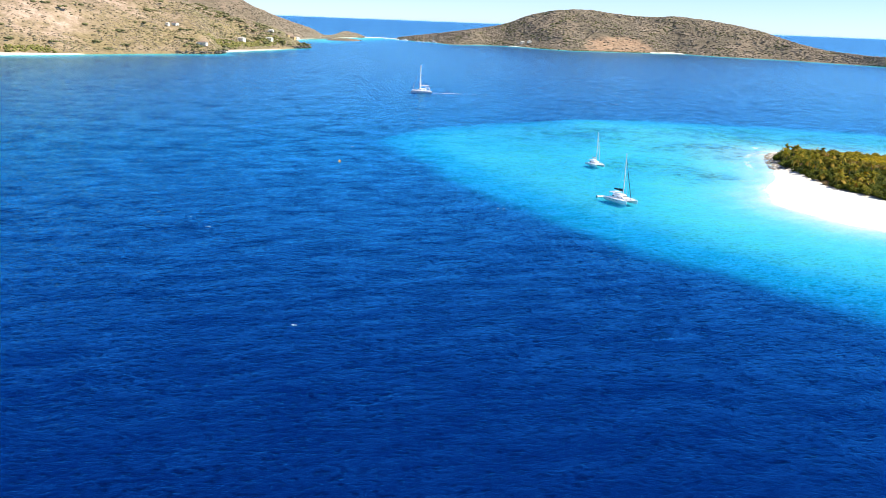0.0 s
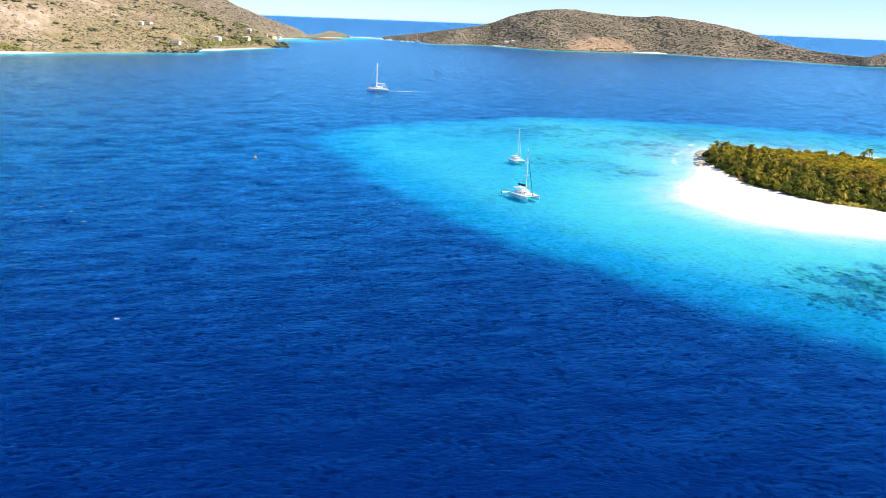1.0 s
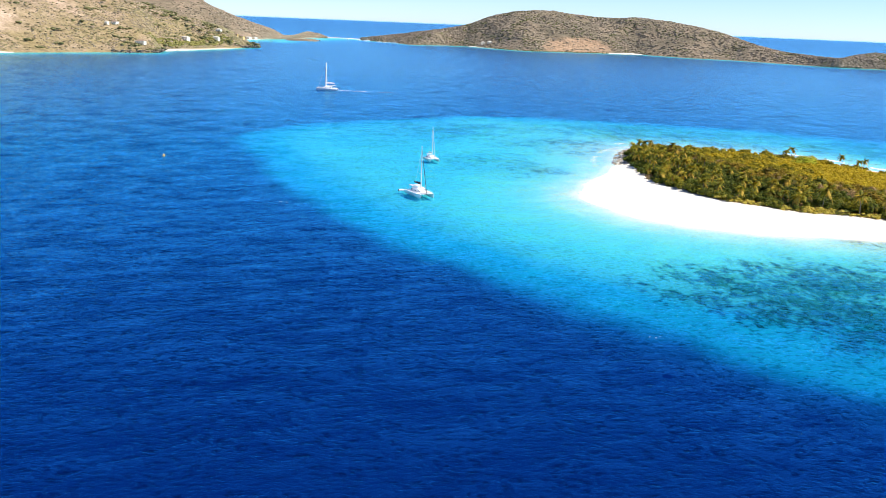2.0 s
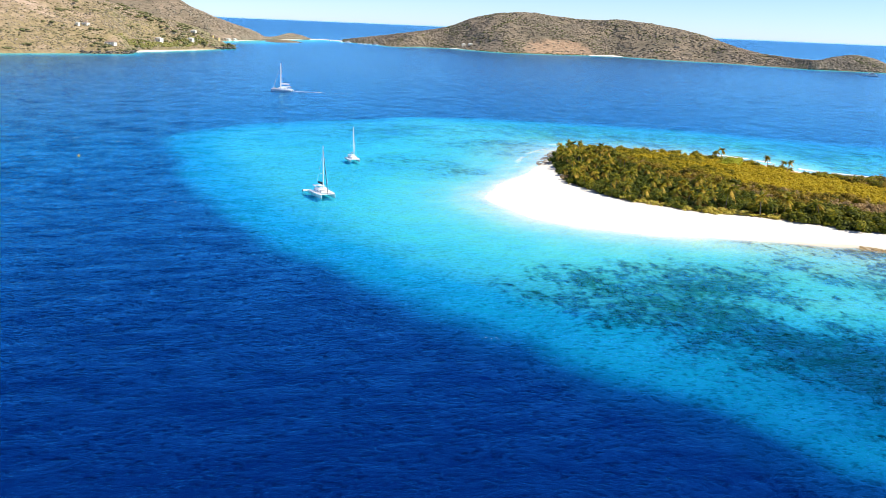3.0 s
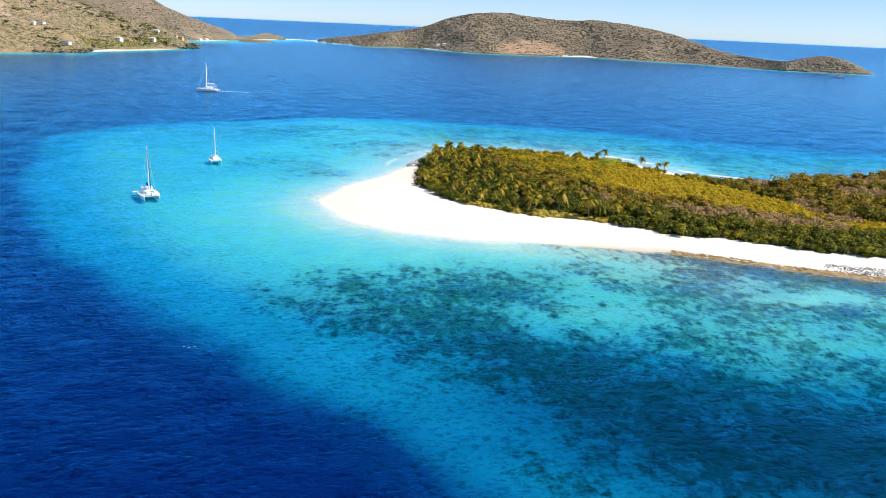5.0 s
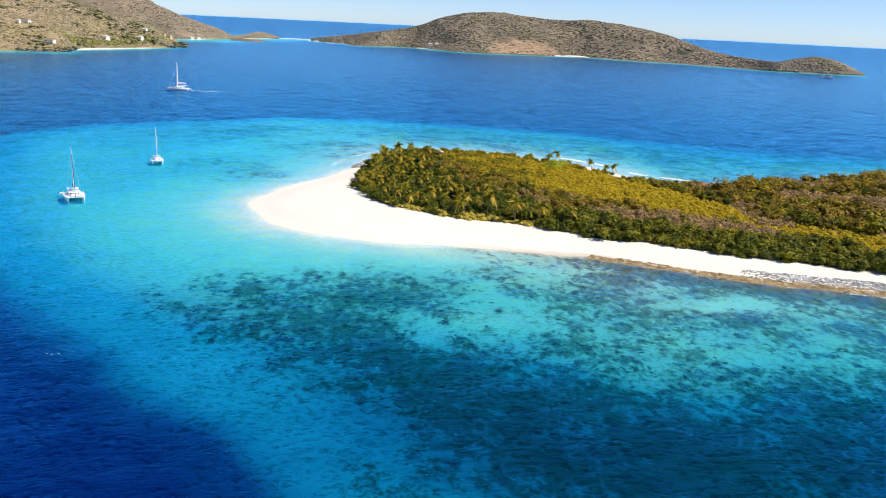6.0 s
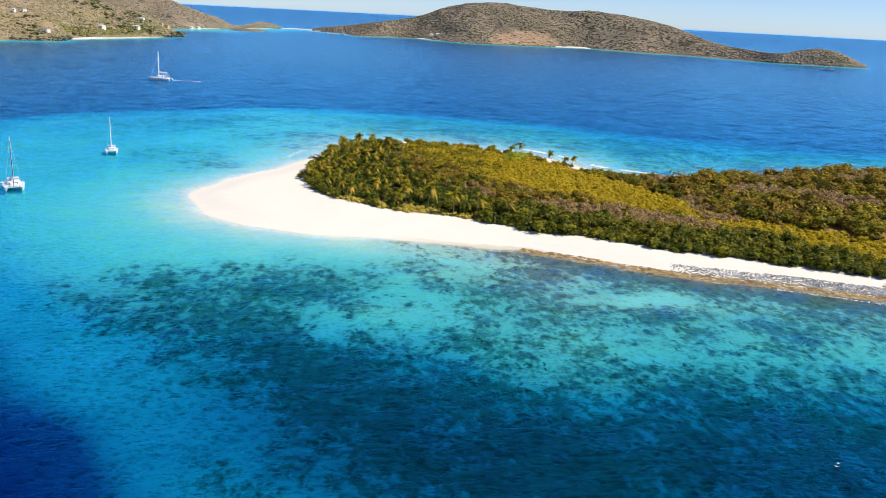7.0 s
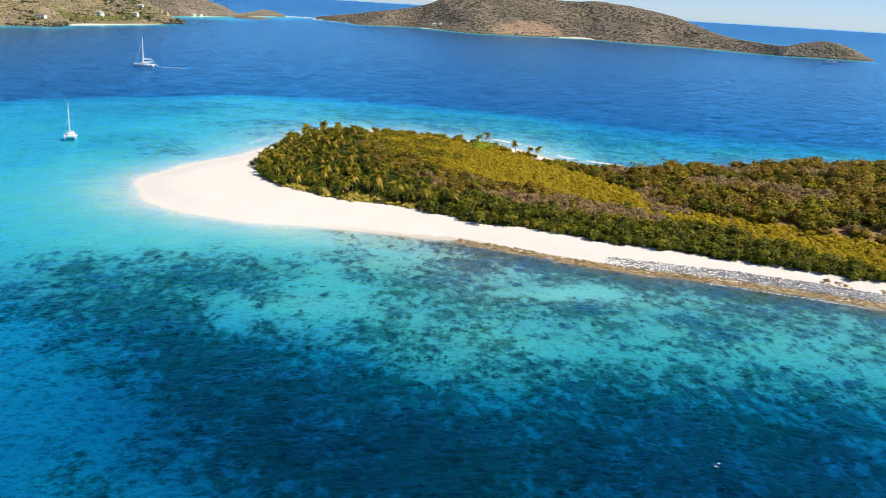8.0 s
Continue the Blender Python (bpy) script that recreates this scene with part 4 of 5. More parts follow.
for a, b in zip(fringe[:-1], fringe[1:]):
    walked += float(np.hypot(*(b - a)))
    if walked < 1.7 or a[0] > 400:
        continue
    walked = 0.0
    way = np.array([-(b - a)[1], (b - a)[0]]) / np.hypot(*(b - a))
    p = a + way * r_edge.uniform(0.5, 2.6)
    if signed([p], green)[0] < 0.2:
        p = a - way * r_edge.uniform(0.5, 2.6)
    if signed([p], green)[0] < -0.3:
        continue
    early = a[0] < 236
    kind = 1 if (early and a[0] > 182 and r_edge.random() < 0.75) or r_edge.random() < 0.08 else (2 if r_edge.random() < 0.07 and not early else 0)
    pool = (dark, yellow, bare)[kind]
    size = r_edge.uniform(1.2, 2.0) if kind == 1 else r_edge.uniform(1.7, 2.9)
    if used[kind] < len(pool):
        set_at(pool[used[kind]], *p, r_edge.uniform(0, 360), size)
    else:
        repeat(pool[int(r_edge.integers(len(pool)))], *p, r_edge.uniform(0, 360), size)
    used[kind] += 1


# ---- stones, ledges, surf ----
def along(line, many, low, high, r, share=None):
    """Random spots beside an open line, between two offsets to its left."""
    seg = np.diff(line, axis=0)
    length = np.hypot(*seg.T)
    i = r.choice(len(seg), many, p=length / length.sum())
    n = np.stack([-seg[i, 1], seg[i, 0]], -1) / length[i][:, None]
    off = r.uniform(low, high, (many, 1))
    return line[i] + seg[i] * r.random((many, 1)) + n * off


r_rock = np.random.default_rng(17)
south = curve_through(SHORE[6:15], 10, False)
p = along(south[26:], 8200, 2.6, 8.6, r_rock)
p = p[(p[:, 0] > 276) & (r_rock.random(len(p)) < np.clip((p[:, 0] - 276) / 60, 0.03, 1)) & (signed(p, green) < -0.5)]
s = ground_spots(p)
scatter("cobble_stone", s + [0, 0, 0.1], r_rock.uniform(0.16, 0.42, len(s)), CLUMPS, STONE, "grey rounded cobbles banked along the shore", "stones", 0.8)
p = along(south, 3200, -1.8, 3.2, r_rock)
p = p[(p[:, 0] > 246) & (ripple(p[:, 0], p[:, 1], 14.0, 3.0) > -0.75)]
s = ground_spots(p)
s[:, 2] = np.clip(s[:, 2], -0.12, 0.5)
scatter("beach_rock", s, r_rock.uniform(0.3, 1.1, len(s)), CLUMPS, LEDGE, "brown flat beach rock at the water's edge", "rock ledge", 0.22)
west = curve_through([(182, 453), (174, 438), (167, 416), (163, 398)], 10, False)
p = along(south[45:], 420, 7.5, 12.5, r_rock)
p = p[(ripple(p[:, 0], p[:, 1], 12.0, 5.0) > 0.15) & (signed(p, green) < 0.5)]
s = ground_spots(p)
scatter('rust_weed', s, r_rock.uniform(0.25, 0.75, len(s)), LOW_BUSHES, TWIG, 'rust-brown low weeds on the sand behind the cobbles', 'weeds', 0.5)
p = along(west, 1500, -3.0, 6.0, r_rock)
p = p[ripple(p[:, 0], p[:, 1], 5.0, 2.0) > -0.35]
s = ground_spots(p)
s[:, 2] = np.clip(s[:, 2], 0.0, 0.6)
scatter("point_rock", s, r_rock.uniform(0.15, 0.75, len(s)), CLUMPS, POINT_ROCK, "dark flat rocks at the sandy point", "rocks", 0.4)


def surf(name, line, many, low, high, least, most, label, seed, cut=-0.1):
    r = np.random.default_rng(seed)
    p = along(curve_through(line, 10, False), many, low, high, r)
    p = p[ripple(p[:, 0], p[:, 1], 21.0, seed) > cut]
    scatter(name, np.column_stack([p, np.full(len(p), 0.02)]), r.uniform(least, most, len(p)), CLUMPS, FOAM, label, "foam", 0.12)


surf("north_surf", [(268, 458), (285, 442), (300, 417), (316, 407), (334, 400), (350, 404)], 1700, -1.8, 1.8, 0.2, 0.8, "white line of surf off the back beach", 3, 0.05)
surf("north_wash", [(270, 450), (286, 436), (300, 412), (318, 402), (336, 397)], 220, -2.5, 2.5, 0.2, 0.6, "thin foam washing up the back beach", 5)
surf("point_surf", [(196, 470), (174, 457), (161, 437), (153, 413), (150, 398)], 620, -1.0, 1.6, 0.1, 0.3, "broken foam round the rocky point", 6, -0.45)
surf("reef_surf", [(196, 484), (184, 478), (174, 468)], 170, -1.8, 1.8, 0.2, 0.6, "small breaking wave beyond the point", 7, -0.1)
surf("shore_wash", [(300, 237), (318, 233), (340, 226), (362, 218), (400, 203)], 420, -0.8, 0.5, 0.1, 0.35, "thin white wash along the stony shore", 8, 0.0)
r_cap = np.random.default_rng(23)
caps = np.column_stack([r_cap.uniform(-420, 700, 150), r_cap.uniform(60, 1150, 150)])
caps = caps[(signed(caps, shelf) < -8) | (r_cap.random(150) < 0.12)]
caps = caps[signed(caps, shore) < -15]
caps = np.repeat(caps, 5, 0) + r_cap.normal(0, 0.8, (len(caps) * 5, 2)) * [1.0, 0.45]
scatter("whitecap", np.column_stack([caps, np.full(len(caps), 0.02)]), r_cap.uniform(0.06, 0.28, len(caps)), CLUMPS, FOAM, "small scattered whitecaps on the open sea", "foam", 0.25)
for name, line, low, high in (("headland_rock", [(-405, 1236), (-352, 1270), (-360, 1340)], -5, 9), ("point_cliff", [(-292, 1570), (-274, 1614), (-290, 1640)], -5, 8)):
    p = along(curve_through(line, 8, False), 130, low, high, r_rock)
    scatter(name, np.column_stack([p, r_rock.uniform(0, 3.5, len(p))]), r_rock.uniform(1.0, 3.2, len(p)), CLUMPS, CLIFF, "dark tumbled rocks at the foot of the headland", "rocks", 0.8)
p = along(curve_through([(190, 2195), (280, 2058), (400, 2085), (505, 2112)], 8, False), 160, -2, 8, r_rock)
scatter("island_rock", np.column_stack([p, r_rock.uniform(0, 2, len(p))]), r_rock.uniform(1.5, 4, len(p)), CLUMPS, LEDGE, "pale brown rocks along the far island's shore", "rocks", 0.7)


def slope_height(v, q):
    """Height of a hill near a plan spot, weighed from the closest corners of its mesh."""
    d = np.hypot(*(v[:, :2] - q).T)
    k = np.argsort(d)[:6]
    w = 1 / (d[k] + 0.5) ** 2
    return float((v[k, 2] * w).sum() / w.sum())


def far_beach(line, wide, label):
    c = curve_through(line, 8, False)
    d = np.gradient(c, axis=0)
    n = np.stack([-d[:, 1], d[:, 0]], -1) / np.hypot(*d.T)[:, None]
    w = (wide * np.sin(np.linspace(0.05, math.pi - 0.05, len(c))) ** 0.7)[:, None]
    rows = np.stack([np.column_stack([c + n * w * f, z * (w[:, 0] / wide if z > 0 else np.ones(len(c)))]) for f, z in ((-0.5, -1.0), (0.0, 0.5), (0.6, 2.0), (1.2, 2.6), (1.6, -1.0))], 1)
    tagged(array_object("far_beach", rows.reshape(-1, 3), grid_quads(len(c), 5)[:, ::-1], SAND, smooth=True), label, "beach", kind="structure")


far_beach([(-362, 1335), (-340, 1425), (-314, 1500), (-294, 1570)], 15, "white sand beach below the houses")
far_beach([tuple(q) for q in headland_shore[(headland_shore[:, 0] > -800) & (headland_shore[:, 0] < -470)][::4]], 3.5, "narrow sand beach under the dry hill")
far_beach([(500, 2108), (540, 2122), (590, 2118)], 20, "white sand beach on the far island")
far_beach([(150, 2216), (185, 2195), (225, 2140), (262, 2082)], 15, "white sand beach on the far island")
far_beach([(-395, 2062), (-378, 2110), (-370, 2160), (-356, 2200)], 14, "pale sand along the low spit")
far_beach([(-352, 2215), (-325, 2300), (-305, 2400), (-268, 2478)], 16, "pale sand along the low spit")
shallows("bar_shallows", curve_through([(-262, 2500), (-225, 2530), (-185, 2510), (-150, 2440)], 8, False), 45, "pale shallow bar between the islands", 1)
ISLET = [(-318, 2140, -314, 2155, 2), (-300, 2135, -298, 2155, 4), (-278, 2140, -275, 2160, 5), (-255, 2150, -252, 2170, 3.5), (-238, 2168, -234, 2180, 1)]
islet, islet_v, islet_shore = ridge("islet", ISLET, HILL_FAR, "low brown rocky islet in the channel", 3.0, 2.0, 1.5)
spots = on_hill(islet_v, 160, 1.0, 9, -0.8)
scatter("islet_scrub", spots, rng.uniform(1.0, 2, len(spots)), CLUMPS, FAR_TREE, "low scrub on the rocky islet", "scrub")
grown = np.array([(x, y) for x, y in along(curve_through([(-362, 1350), (-338, 1425), (-312, 1500), (-292, 1570)], 8, False), 340, 16, 40, r_rock)])
heights = [slope_height(headland_v, q) for q in grown]
scatter("shore_grove", np.column_stack([grown, np.array(heights) + 1.0]), r_rock.uniform(2.0, 3.6, len(grown)), CLUMPS, GROVE, "green trees behind the far beach", "trees")
grown = along(curve_through([(-720, 955), (-640, 1010), (-560, 1065), (-520, 1105)], 8, False), 420, 6, 30, r_rock)
heights = [slope_height(headland_v, q) for q in grown]
scatter("hill_foot_grove", np.column_stack([grown, np.array(heights) + 0.8]), r_rock.uniform(1.6, 3.4, len(grown)), CLUMPS, GROVE, "green trees at the foot of the dry hill", "trees")


# ---- boats ----
def hull_part(parent, L, half, off, deck, name="hull"):
    """One slender hull, stern to bow, with a flared topside and a stepped stern."""
    bm = bmesh.new()
    rings = []
    for s in (0.0, 0.08, 0.25, 0.5, 0.72, 0.88, 0.97, 1.0):
        x = -L / 2 + s * L
        w = half * (0.86 if s < 0.1 else 1.0 if s < 0.6 else max(0.06, 1 - ((s - 0.6) / 0.4) ** 1.8))
        top = deck * (0.62 if s == 0 else 0.9 if s < 0.2 else 1.0 + 0.16 * s)
        bot = -0.35 if s < 0.95 else -0.1
        rings.append([(x, off - w, top), (x, off - w * 0.96, top * 0.55), (x, off - w * 0.7, 0.05), (x, off, bot), (x, off + w * 0.7, 0.05),
                      (x, off + w * 0.96, top * 0.55), (x, off + w, top), (x, off, top + 0.05)])
    loft(bm, rings)
    return part(name, bm, HULL, parent)


def catamaran(s, mast, bag, label, stout=1.0, name="catamaran"):
    """A cruising catamaran; x is forward, the waterline is z 0; s scales a 13 m boat."""
    boat = new(name)
    L, beam, deck = 13.0 * s, 2.65 * s, 1.25 * s
    for off in (-beam, beam):
        h = hull_part(boat, L, 1.0 * s, off, deck)
        sgn = 1 if off > 0 else -1
        for x in (-2.6, -0.6, 1.4):
            bm = bmesh.new()
            box(bm, (x * s, min(off + sgn * 0.955 * s, off + sgn * 1.015 * s), 0.76 * s), ((x + 0.9) * s, max(off + sgn * 0.955 * s, off + sgn * 1.015 * s), 0.94 * s), 0.02 * s)
            part("hull_window", bm, GLASS_DARK, h, "dark tinted hull window")
    bm = bmesh.new()
    loft(bm, [[(x, -beam, lo), (x, beam, lo), (x, beam, hi), (x, -beam, hi)] for x, lo, hi in
              ((-5.3 * s, 0.75 * s, 1.15 * s), (-4.2 * s, 0.7 * s, 1.3 * s), (1.0 * s, 0.75 * s, 1.45 * s), (2.6 * s, 0.95 * s, 1.5 * s))])
    part("bridge_deck", bm, HULL, boat)
    bm = bmesh.new()
    rings = []
    for x, w, z in ((-3.0, 2.2, 2.45), (-2.6, 2.5, 2.7), (-0.6, 2.55, 2.8), (1.2, 2.2, 2.6), (2.3, 1.7, 2.0), (3.0, 1.3, 1.5)):
        rings.append([(x * s, -w * s, 1.3 * s), (x * s, -w * 0.93 * s, (1.3 + (z - 1.3) * 0.6) * s), (x * s, -w * 0.7 * s, z * s), (x * s, w * 0.7 * s, z * s),
                      (x * s, w * 0.93 * s, (1.3 + (z - 1.3) * 0.6) * s), (x * s, w * s, 1.3 * s)])
    loft(bm, rings)
    cabin = part("cabin", bm, HULL, boat)
    for sgn in (-1, 1):
        bm = bmesh.new()
        vs = [bm.verts.new((x * s, sgn * w * s, z * s)) for x, w, z in ((-2.4, 2.46, 1.75), (1.1, 2.2, 1.75), (0.9, 2.14, 2.2), (-2.3, 2.4, 2.25))]
        bm.faces.new(vs if sgn < 0 else vs[::-1])
        bmesh.ops.solidify(bm, geom=bm.faces[:], thickness=0.06 * s)
        part("side_window", bm, GLASS_DARK, cabin, "dark tinted side window")
    bm = bmesh.new()
    bm.faces.new([bm.verts.new(q) for q in ((1.75 * s, -1.6 * s, 2.32 * s), (1.75 * s, 1.6 * s, 2.32 * s), (2.62 * s, 1.35 * s, 1.78 * s), (2.62 * s, -1.35 * s, 1.78 * s))])
    bmesh.ops.solidify(bm, geom=bm.faces[:], thickness=0.08 * s)
    part("front_window", bm, GLASS_DARK, cabin, "dark tinted front window")
    bm = bmesh.new()
    box(bm, (-5.2 * s, -2.0 * s, 3.0 * s), (-2.2 * s, 2.0 * s, 3.12 * s), 0.05 * s)
    part("cockpit_roof", bm, HULL, boat)
    for x in (-5.0, -2.5):
        for y in (-1.85, 1.85):
            bm = bmesh.new()
            tube(bm, [(x * s, y * s, 1.25 * s), (x * s, y * s, 3.05 * s)], [0.05 * s] * 2)
            part("roof_post", bm, ALLOY, boat)
    bm = bmesh.new()
    tube(bm, [(1.0 * s, 0, 2.4 * s), (0.95 * s, 0, mast * 0.5), (0.8 * s, 0, mast)], [0.2 * s * stout, 0.19 * s * stout, 0.13 * s * stout], 8)
    pole = part("mast", bm, ALLOY if stout == 1 else HULL, boat)
    for z in (0.45, 0.72):
        bm = bmesh.new()
        tube(bm, [(0.9 * s, -1.1 * s, mast * z), (0.95 * s, 0, mast * z), (0.9 * s, 1.1 * s, mast * z)], [0.05 * s] * 3)
        part("spreader", bm, ALLOY, pole)
    bm = bmesh.new()
    tube(bm, [(0.8 * s, 0, 4.0 * s), (-4.6 * s, 0, 4.15 * s)], [0.11 * s, 0.09 * s], 8)
    boom = part("boom", bm, ALLOY, boat)
    bm = bmesh.new()
    loft(bm, [[(x * s, -0.2 * s, 4.05 * s), (x * s, 0.2 * s, 4.05 * s), (x * s, 0.24 * s, h * s), (x * s, 0, (h + 0.25) * s), (x * s, -0.24 * s, h * s)] for x, h in ((0.6, 4.75), (-1.5, 4.6), (-4.4, 4.35))])
    part("sail_cover", bm, CANVAS if bag else HULL, boom, "dark canvas sail cover" if bag else "white sail cover")
    bm = bmesh.new()
    tube(bm, [(5.9 * s, 0, 1.5 * s), (3.4 * s, 0, mast * 0.5), (0.85 * s, 0, mast * 0.95)], [0.09 * s / stout, 0.12 * s / stout, 0.04 * s / stout])
    part("furled_jib", bm, CANVAS if bag else HULL, boat)
    for sgn in (-1, 1):
        bm = bmesh.new()
        tube(bm, [(0.0, sgn * beam, deck), (0.9 * s, 0, mast * 0.94)], [0.025 * s] * 2, 4)
        part("shroud", bm, ALLOY, boat)
        bm = bmesh.new()
        line = [(x * s, sgn * (beam + 0.6 * s * (1 if x < 3 else 0.3)), deck + 0.75 * s) for x in (-5.4, -2, 2, 5.6)]
        tube(bm, line, [0.025 * s] * 4, 4)
        for x, y, z in line:
            tube(bm, [(x, y, deck - 0.05), (x, y, z)], [0.025 * s] * 2, 4)
        part("guard_rail", bm, ALLOY, boat)
    bm = bmesh.new()
    tube(bm, [(5.9 * s, -beam, 1.45 * s), (5.9 * s, beam, 1.45 * s)], [0.12 * s] * 2, 8)
    part("cross_beam", bm, ALLOY, boat)
    bm = bmesh.new()
    for k in range(9):
        y = (-2 + 0.5 * k) * s
        box(bm, (2.6 * s, y - 0.16 * s, 1.38 * s), (5.8 * s, y + 0.16 * s, 1.4 * s))
    part("trampoline", bm, RUBBER, boat, "grey webbing trampoline")
    return tagged(boat, label, "catamaran", "catamarans")


def dinghy():
    """A small inflatable with an outboard; x is forward, the waterline is z 0."""
    boat = new("dinghy")
    bm = bmesh.new()
    for y in (-0.62, 0.62):
        tube(bm, [(-1.6, y, 0.28), (0.7, y, 0.3), (1.5, y * 0.35, 0.5)], [0.25, 0.25, 0.16], 8)
    part("side_tube", bm, HULL, boat)
    bm = bmesh.new()
    box(bm, (-1.5, -0.6, 0.05), (1.2, 0.6, 0.2), 0.03)
    part("floor", bm, RUBBER, boat)
    bm = bmesh.new()
    box(bm, (-0.4, -0.55, 0.4), (-0.1, 0.55, 0.46), 0.02)
    part("bench", bm, HULL, boat)
    bm = bmesh.new()
    box(bm, (-1.85, -0.13, -0.2), (-1.6, 0.13, 0.68), 0.05)
    part("outboard", bm, CANVAS, boat, "dark outboard engine")
    return tagged(boat, "white inflatable dinghy tied beside the anchored catamaran", "dinghy")


tender = dinghy()
tender.matrix_basis = pose(61.6, 316.8, 0, 0, 0, 8)
boat = catamaran(1.0, 18.8, True, "white catamaran with dark sail cover at anchor over turquoise water")
boat.matrix_basis = pose(68.2, 310.4, 0, 0, 0, -62)
boat = catamaran(0.78, 16.0, False, "white catamaran with bare mast at anchor over turquoise water")
boat.matrix_basis = pose(71.9, 391.5, 0, 0, 0, -70)
boat = catamaran(1.42, 24.0, False, "large white catamaran motoring with sails down, trailing a wake", 2.2)
boat.matrix_basis = pose(-25, 748, 0, 0, 0, 178)
surf("boat_wake", [(-13, 748), (0, 748), (18, 748), (38, 747)], 130, -0.5, 0.5, 0.1, 0.35, "thin white wake behind the moving catamaran", 12, -0.8)
surf("stern_wash", [(-14, 748), (-4, 748), (10, 748)], 80, -1.6, 1.6, 0.3, 0.8, "white wash at the moving catamaran's stern", 13, -1.0)


def motor_yacht(s, label):
    """A white motor yacht with two decks; s scales a 27 m boat."""
    boat = new("motor_yacht")
    bm = bmesh.new()
    loft(bm, [[(x * s, -w * s, h * s), (x * s, -w * 0.8 * s, 0.2 * s), (x * s, 0, -0.6 * s), (x * s, w * 0.8 * s, 0.2 * s), (x * s, w * s, h * s)] for x, w, h in
              ((-13, 2.9, 1.8), (-8, 3.2, 2.2), (0, 3.3, 2.4), (7, 2.8, 2.9), (11, 1.5, 3.4), (13.5, 0.1, 3.8))])
    part("hull", bm, HULL, boat)
    for name, x0, x1, w, z0, z1 in (("main_deck", -10, 6, 2.6, 2.1, 4.4), ("upper_deck", -6, 3, 2.1, 4.4, 6.4)):
        bm = bmesh.new()
        loft(bm, [[(x * s, -w * s, z0 * s), (x * s, w * s, z0 * s), (x * s, w * 0.92 * s, t * s), (x * s, -w * 0.92 * s, t * s)] for x, t in ((x0, z1), (x1 - 2.5, z1), (x1, z0 + 0.3))])
        d = part(name, bm, HULL, boat)
        for sgn in (-1, 1):
            bm = bmesh.new()
            m = (z0 + z1) / 2
            box(bm, ((x0 + 1) * s, sgn * w * 0.98 * s - 0.05, (m - 0.1) * s), ((x1 - 2.8) * s, sgn * w * 0.98 * s + 0.05, (m + 0.4) * s))
            part("window_band", bm, GLASS_DARK, d, "dark window band")
    bm = bmesh.new()
    tube(bm, [(-3 * s, 0, 6.3 * s), (-3.6 * s, 0, 9.5 * s)], [0.25 * s, 0.1 * s])
    part("radar_mast", bm, ALLOY, boat)
    return tagged(boat, label, "yacht")


yacht = motor_yacht(1.0, "white two-deck motor yacht anchored off the island")
yacht.matrix_basis = pose(935, 1572, 0, 0, 0, 160)


def moored_yacht(s, tall):
    boat = new("moored_yacht")
    hull_part(boat, 13 * s, 2.0 * s, 0, 1.5 * s)
    bm = bmesh.new()
    box(bm, (-3.5 * s, -1.4 * s, 1.4 * s), (2.5 * s, 1.4 * s, 2.8 * s), 0.3 * s)
    part("cabin", bm, HULL, boat)
    bm = bmesh.new()
    tube(bm, [(0.5 * s, 0, 1.5 * s), (0.4 * s, 0, tall)], [0.22 * s, 0.14 * s])
    part("mast", bm, ALLOY, boat)
    return tagged(boat, "small white yacht on a mooring in the sheltered bay", "yacht", "yachts in the bay")


first = moored_yacht(1.0, 15.0)
set_at(first, -127, 2340, 30, 1.2, 0.0)
for x, y, turn, s in ((-90, 2280, 15, 0.9), (-74, 2255, 40, 0.8), (-62, 2270, 10, 0.7), (-46, 2235, 160, 1.3), (-33, 2290, 25, 0.8), (-150, 2370, 60, 1.0), (-190, 2440, 60, 0.8), (-135, 2352, 20, 0.9)):
    repeat(first, x, y, turn, s, 0.0)

buoy = new("mooring_buoy")
bm = bmesh.new()
bmesh.ops.create_uvsphere(bm, u_segments=14, v_segments=8, radius=0.55, matrix=Matrix.Translation((0, 0, 0.25)))
ball = part("float", bm, ORANGE, buoy, smooth=True)
bm = bmesh.new()
tube(bm, [(0, 0, 0.7), (0, 0, 1.15)], [0.1, 0.08], 8)
part("top_post", bm, HULL, buoy)
tagged(buoy, "small orange round buoy afloat on the deep water", "buoy").matrix_basis = pose(-49.5, 374, 0)


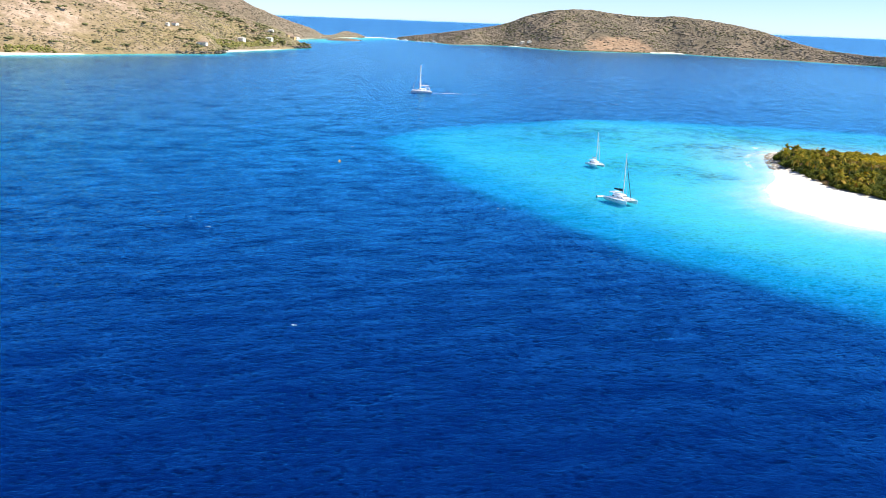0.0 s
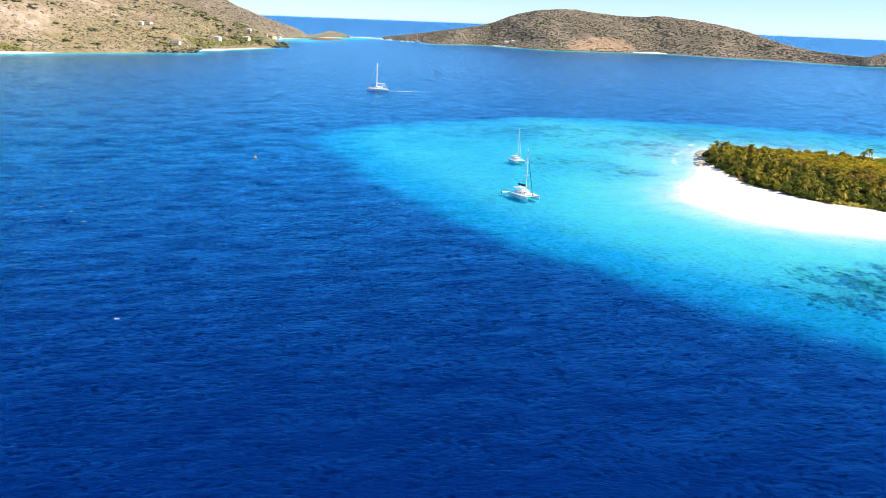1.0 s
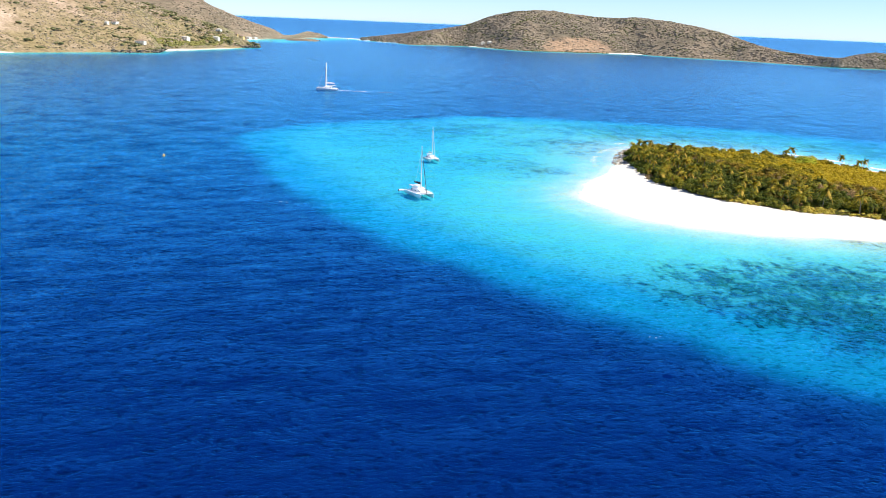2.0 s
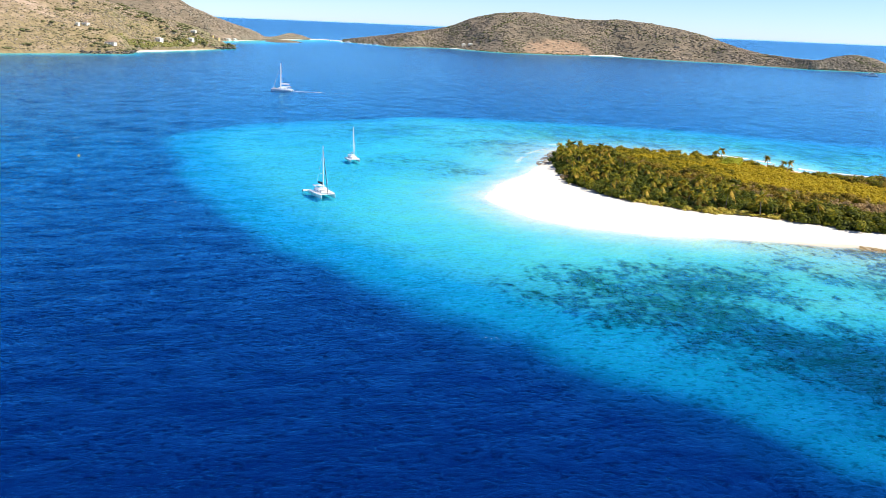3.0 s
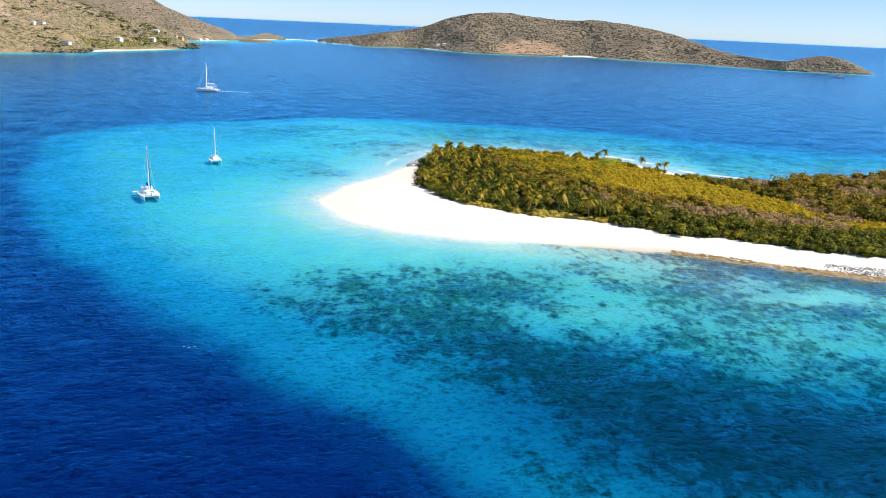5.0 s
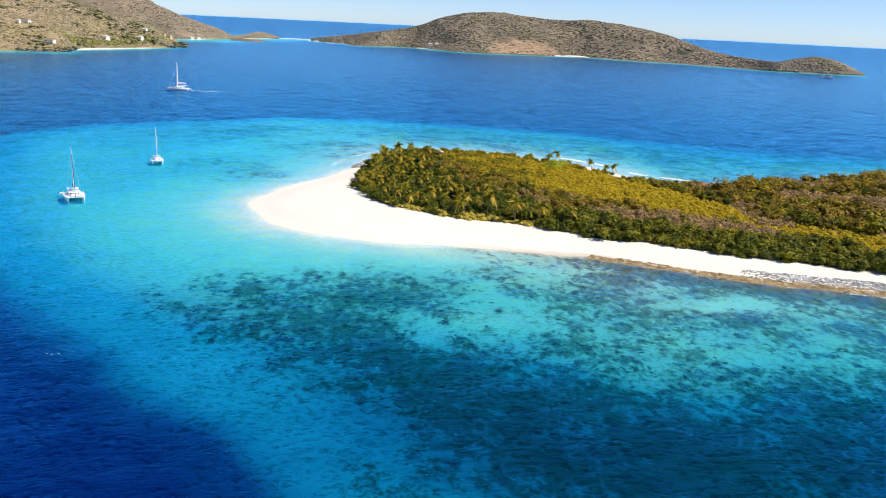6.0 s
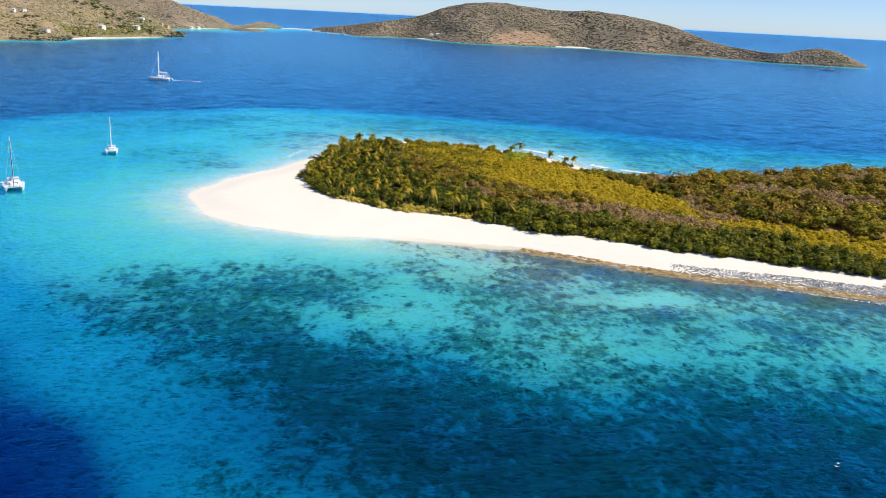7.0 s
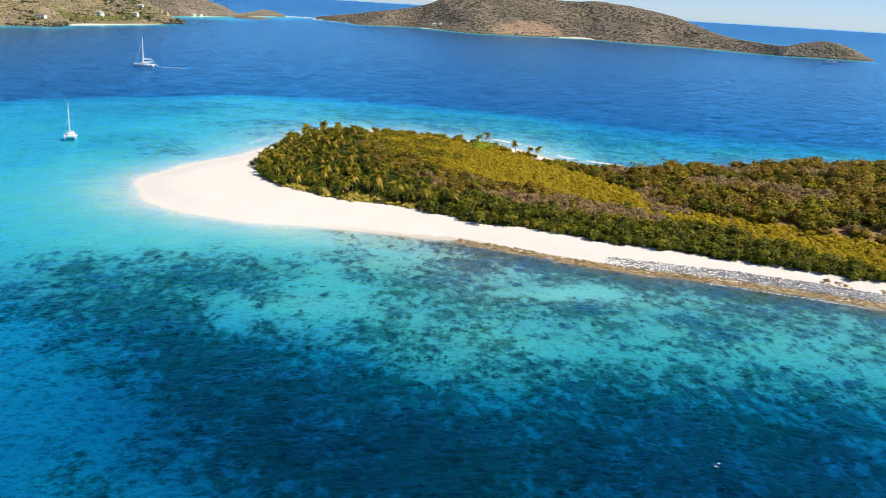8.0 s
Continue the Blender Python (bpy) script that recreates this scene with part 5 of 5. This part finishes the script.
# ---- houses on the headland ----
def house(w, d, h, wall_mat, roof_mat, label, group="houses on the headland"):
    """A small villa: walls on a plinth, hipped roof with eaves, window panes, a veranda with posts."""
    home = new("house")
    bm = bmesh.new()
    box(bm, (-w / 2, -d / 2, -3.0), (w / 2, d / 2, h))
    part("wall", bm, wall_mat, home)
    bm = bmesh.new()
    e = 0.7
    lo = [(-w / 2 - e, -d / 2 - e, h - 0.1), (w / 2 + e, -d / 2 - e, h - 0.1), (w / 2 + e, d / 2 + e, h - 0.1), (-w / 2 - e, d / 2 + e, h - 0.1)]
    r = min(w, d) / 2
    hi = [(-w / 2 + r * 0.9, -0.05, h + r * 0.6), (w / 2 - r * 0.9, -0.05, h + r * 0.6), (w / 2 - r * 0.9, 0.05, h + r * 0.6), (-w / 2 + r * 0.9, 0.05, h + r * 0.6)]
    loft(bm, [lo, hi])
    part("roof", bm, roof_mat, home)
    n = max(2, int(w / 3.2))
    for k in range(n):
        x = -w / 2 + (k + 0.5) * w / n
        for z in ([0.9] if h < 4.5 else [0.9, h / 2 + 0.9]):
            bm = bmesh.new()
            box(bm, (x - 0.7, -d / 2 - 0.06, z), (x + 0.7, -d / 2 + 0.05, z + 1.4))
            part("window", bm, PANE, home, "dark window")
    bm = bmesh.new()
    box(bm, (-w / 2, -d / 2 - 2.4, -0.2), (w / 2, -d / 2, 0.05))
    porch = part("veranda", bm, WALL_WHITE, home)
    for k in range(4):
        bm = bmesh.new()
        x = -w / 2 + 0.2 + k * (w - 0.4) / 3
        box(bm, (x - 0.12, -d / 2 - 2.3, -3.0), (x + 0.12, -d / 2 - 2.06, h - 0.3))
        part("post", bm, WALL_WHITE, porch)
    return tagged(home, label, "house", group)


def on_slope(v, x, y):
    near_v = v[np.argsort(np.hypot(*(v[:, :2] - (x, y)).T))[:4]]
    return float(near_v[:, 2].mean())


HOMES = [(-447, 1363, 12, 8, 3.4, WALL_WHITE, ROOF_RED, "white villa with brown roof on the dry slope", -20), (-455, 1352, 6, 5, 3.0, WALL_WHITE, ROOF_LIGHT, "small white hut on the dry slope", -20),
         (-386, 1303, 18, 8, 3.6, WALL_WHITE, ROOF_RED, "long white villa above the rocks", -15), (-366, 1469, 14, 9, 5.6, WALL_WHITE, ROOF_LIGHT, "two-storey white house above the beach", -30),
         (-333, 1540, 15, 8, 4.8, WALL_WHITE, ROOF_LIGHT, "two-storey white house near the point", -20), (-340, 1590, 10, 7, 4.4, WALL_WHITE, ROOF_LIGHT, "white house high above the point", -10),
         (-305, 1622, 10, 8, 6.4, WALL_YELLOW, ROOF_RED, "tall yellow house near the point", -15), (-316, 1625, 7, 6, 5.0, WALL_YELLOW, ROOF_RED, "smaller yellow house beside a taller one", -15)]
for x, y, w, d, h, wm, rm, label, turn in HOMES:
    home = house(w, d, h, wm, rm, label)
    home.matrix_basis = pose(x, y, on_slope(headland_v, x, y) + 0.9, 0, 0, turn) @ Matrix.Diagonal((0.85, 0.85, 0.85, 1))
for x, y, w in ((-394, 2074, 13), (-384, 2100, 9)):
    home = house(w, 8, 2.6, WALL_WHITE, ROOF_LIGHT, "low white building by the far shore", "buildings by the far shore")
    home.matrix_basis = pose(x, y, max(on_slope(back_v, x, y), 1.5), 0, 0, -40)
for x, y in ((188, 2203), (205, 2190)):
    home = house(10, 7, 3.4, WALL_WHITE, ROOF_LIGHT, "small white beach house under the brown hill", "beach houses")
    home.matrix_basis = pose(x, y + 14, max(on_slope(island_v, x, y + 14), 2.0), 0, 0, 10)
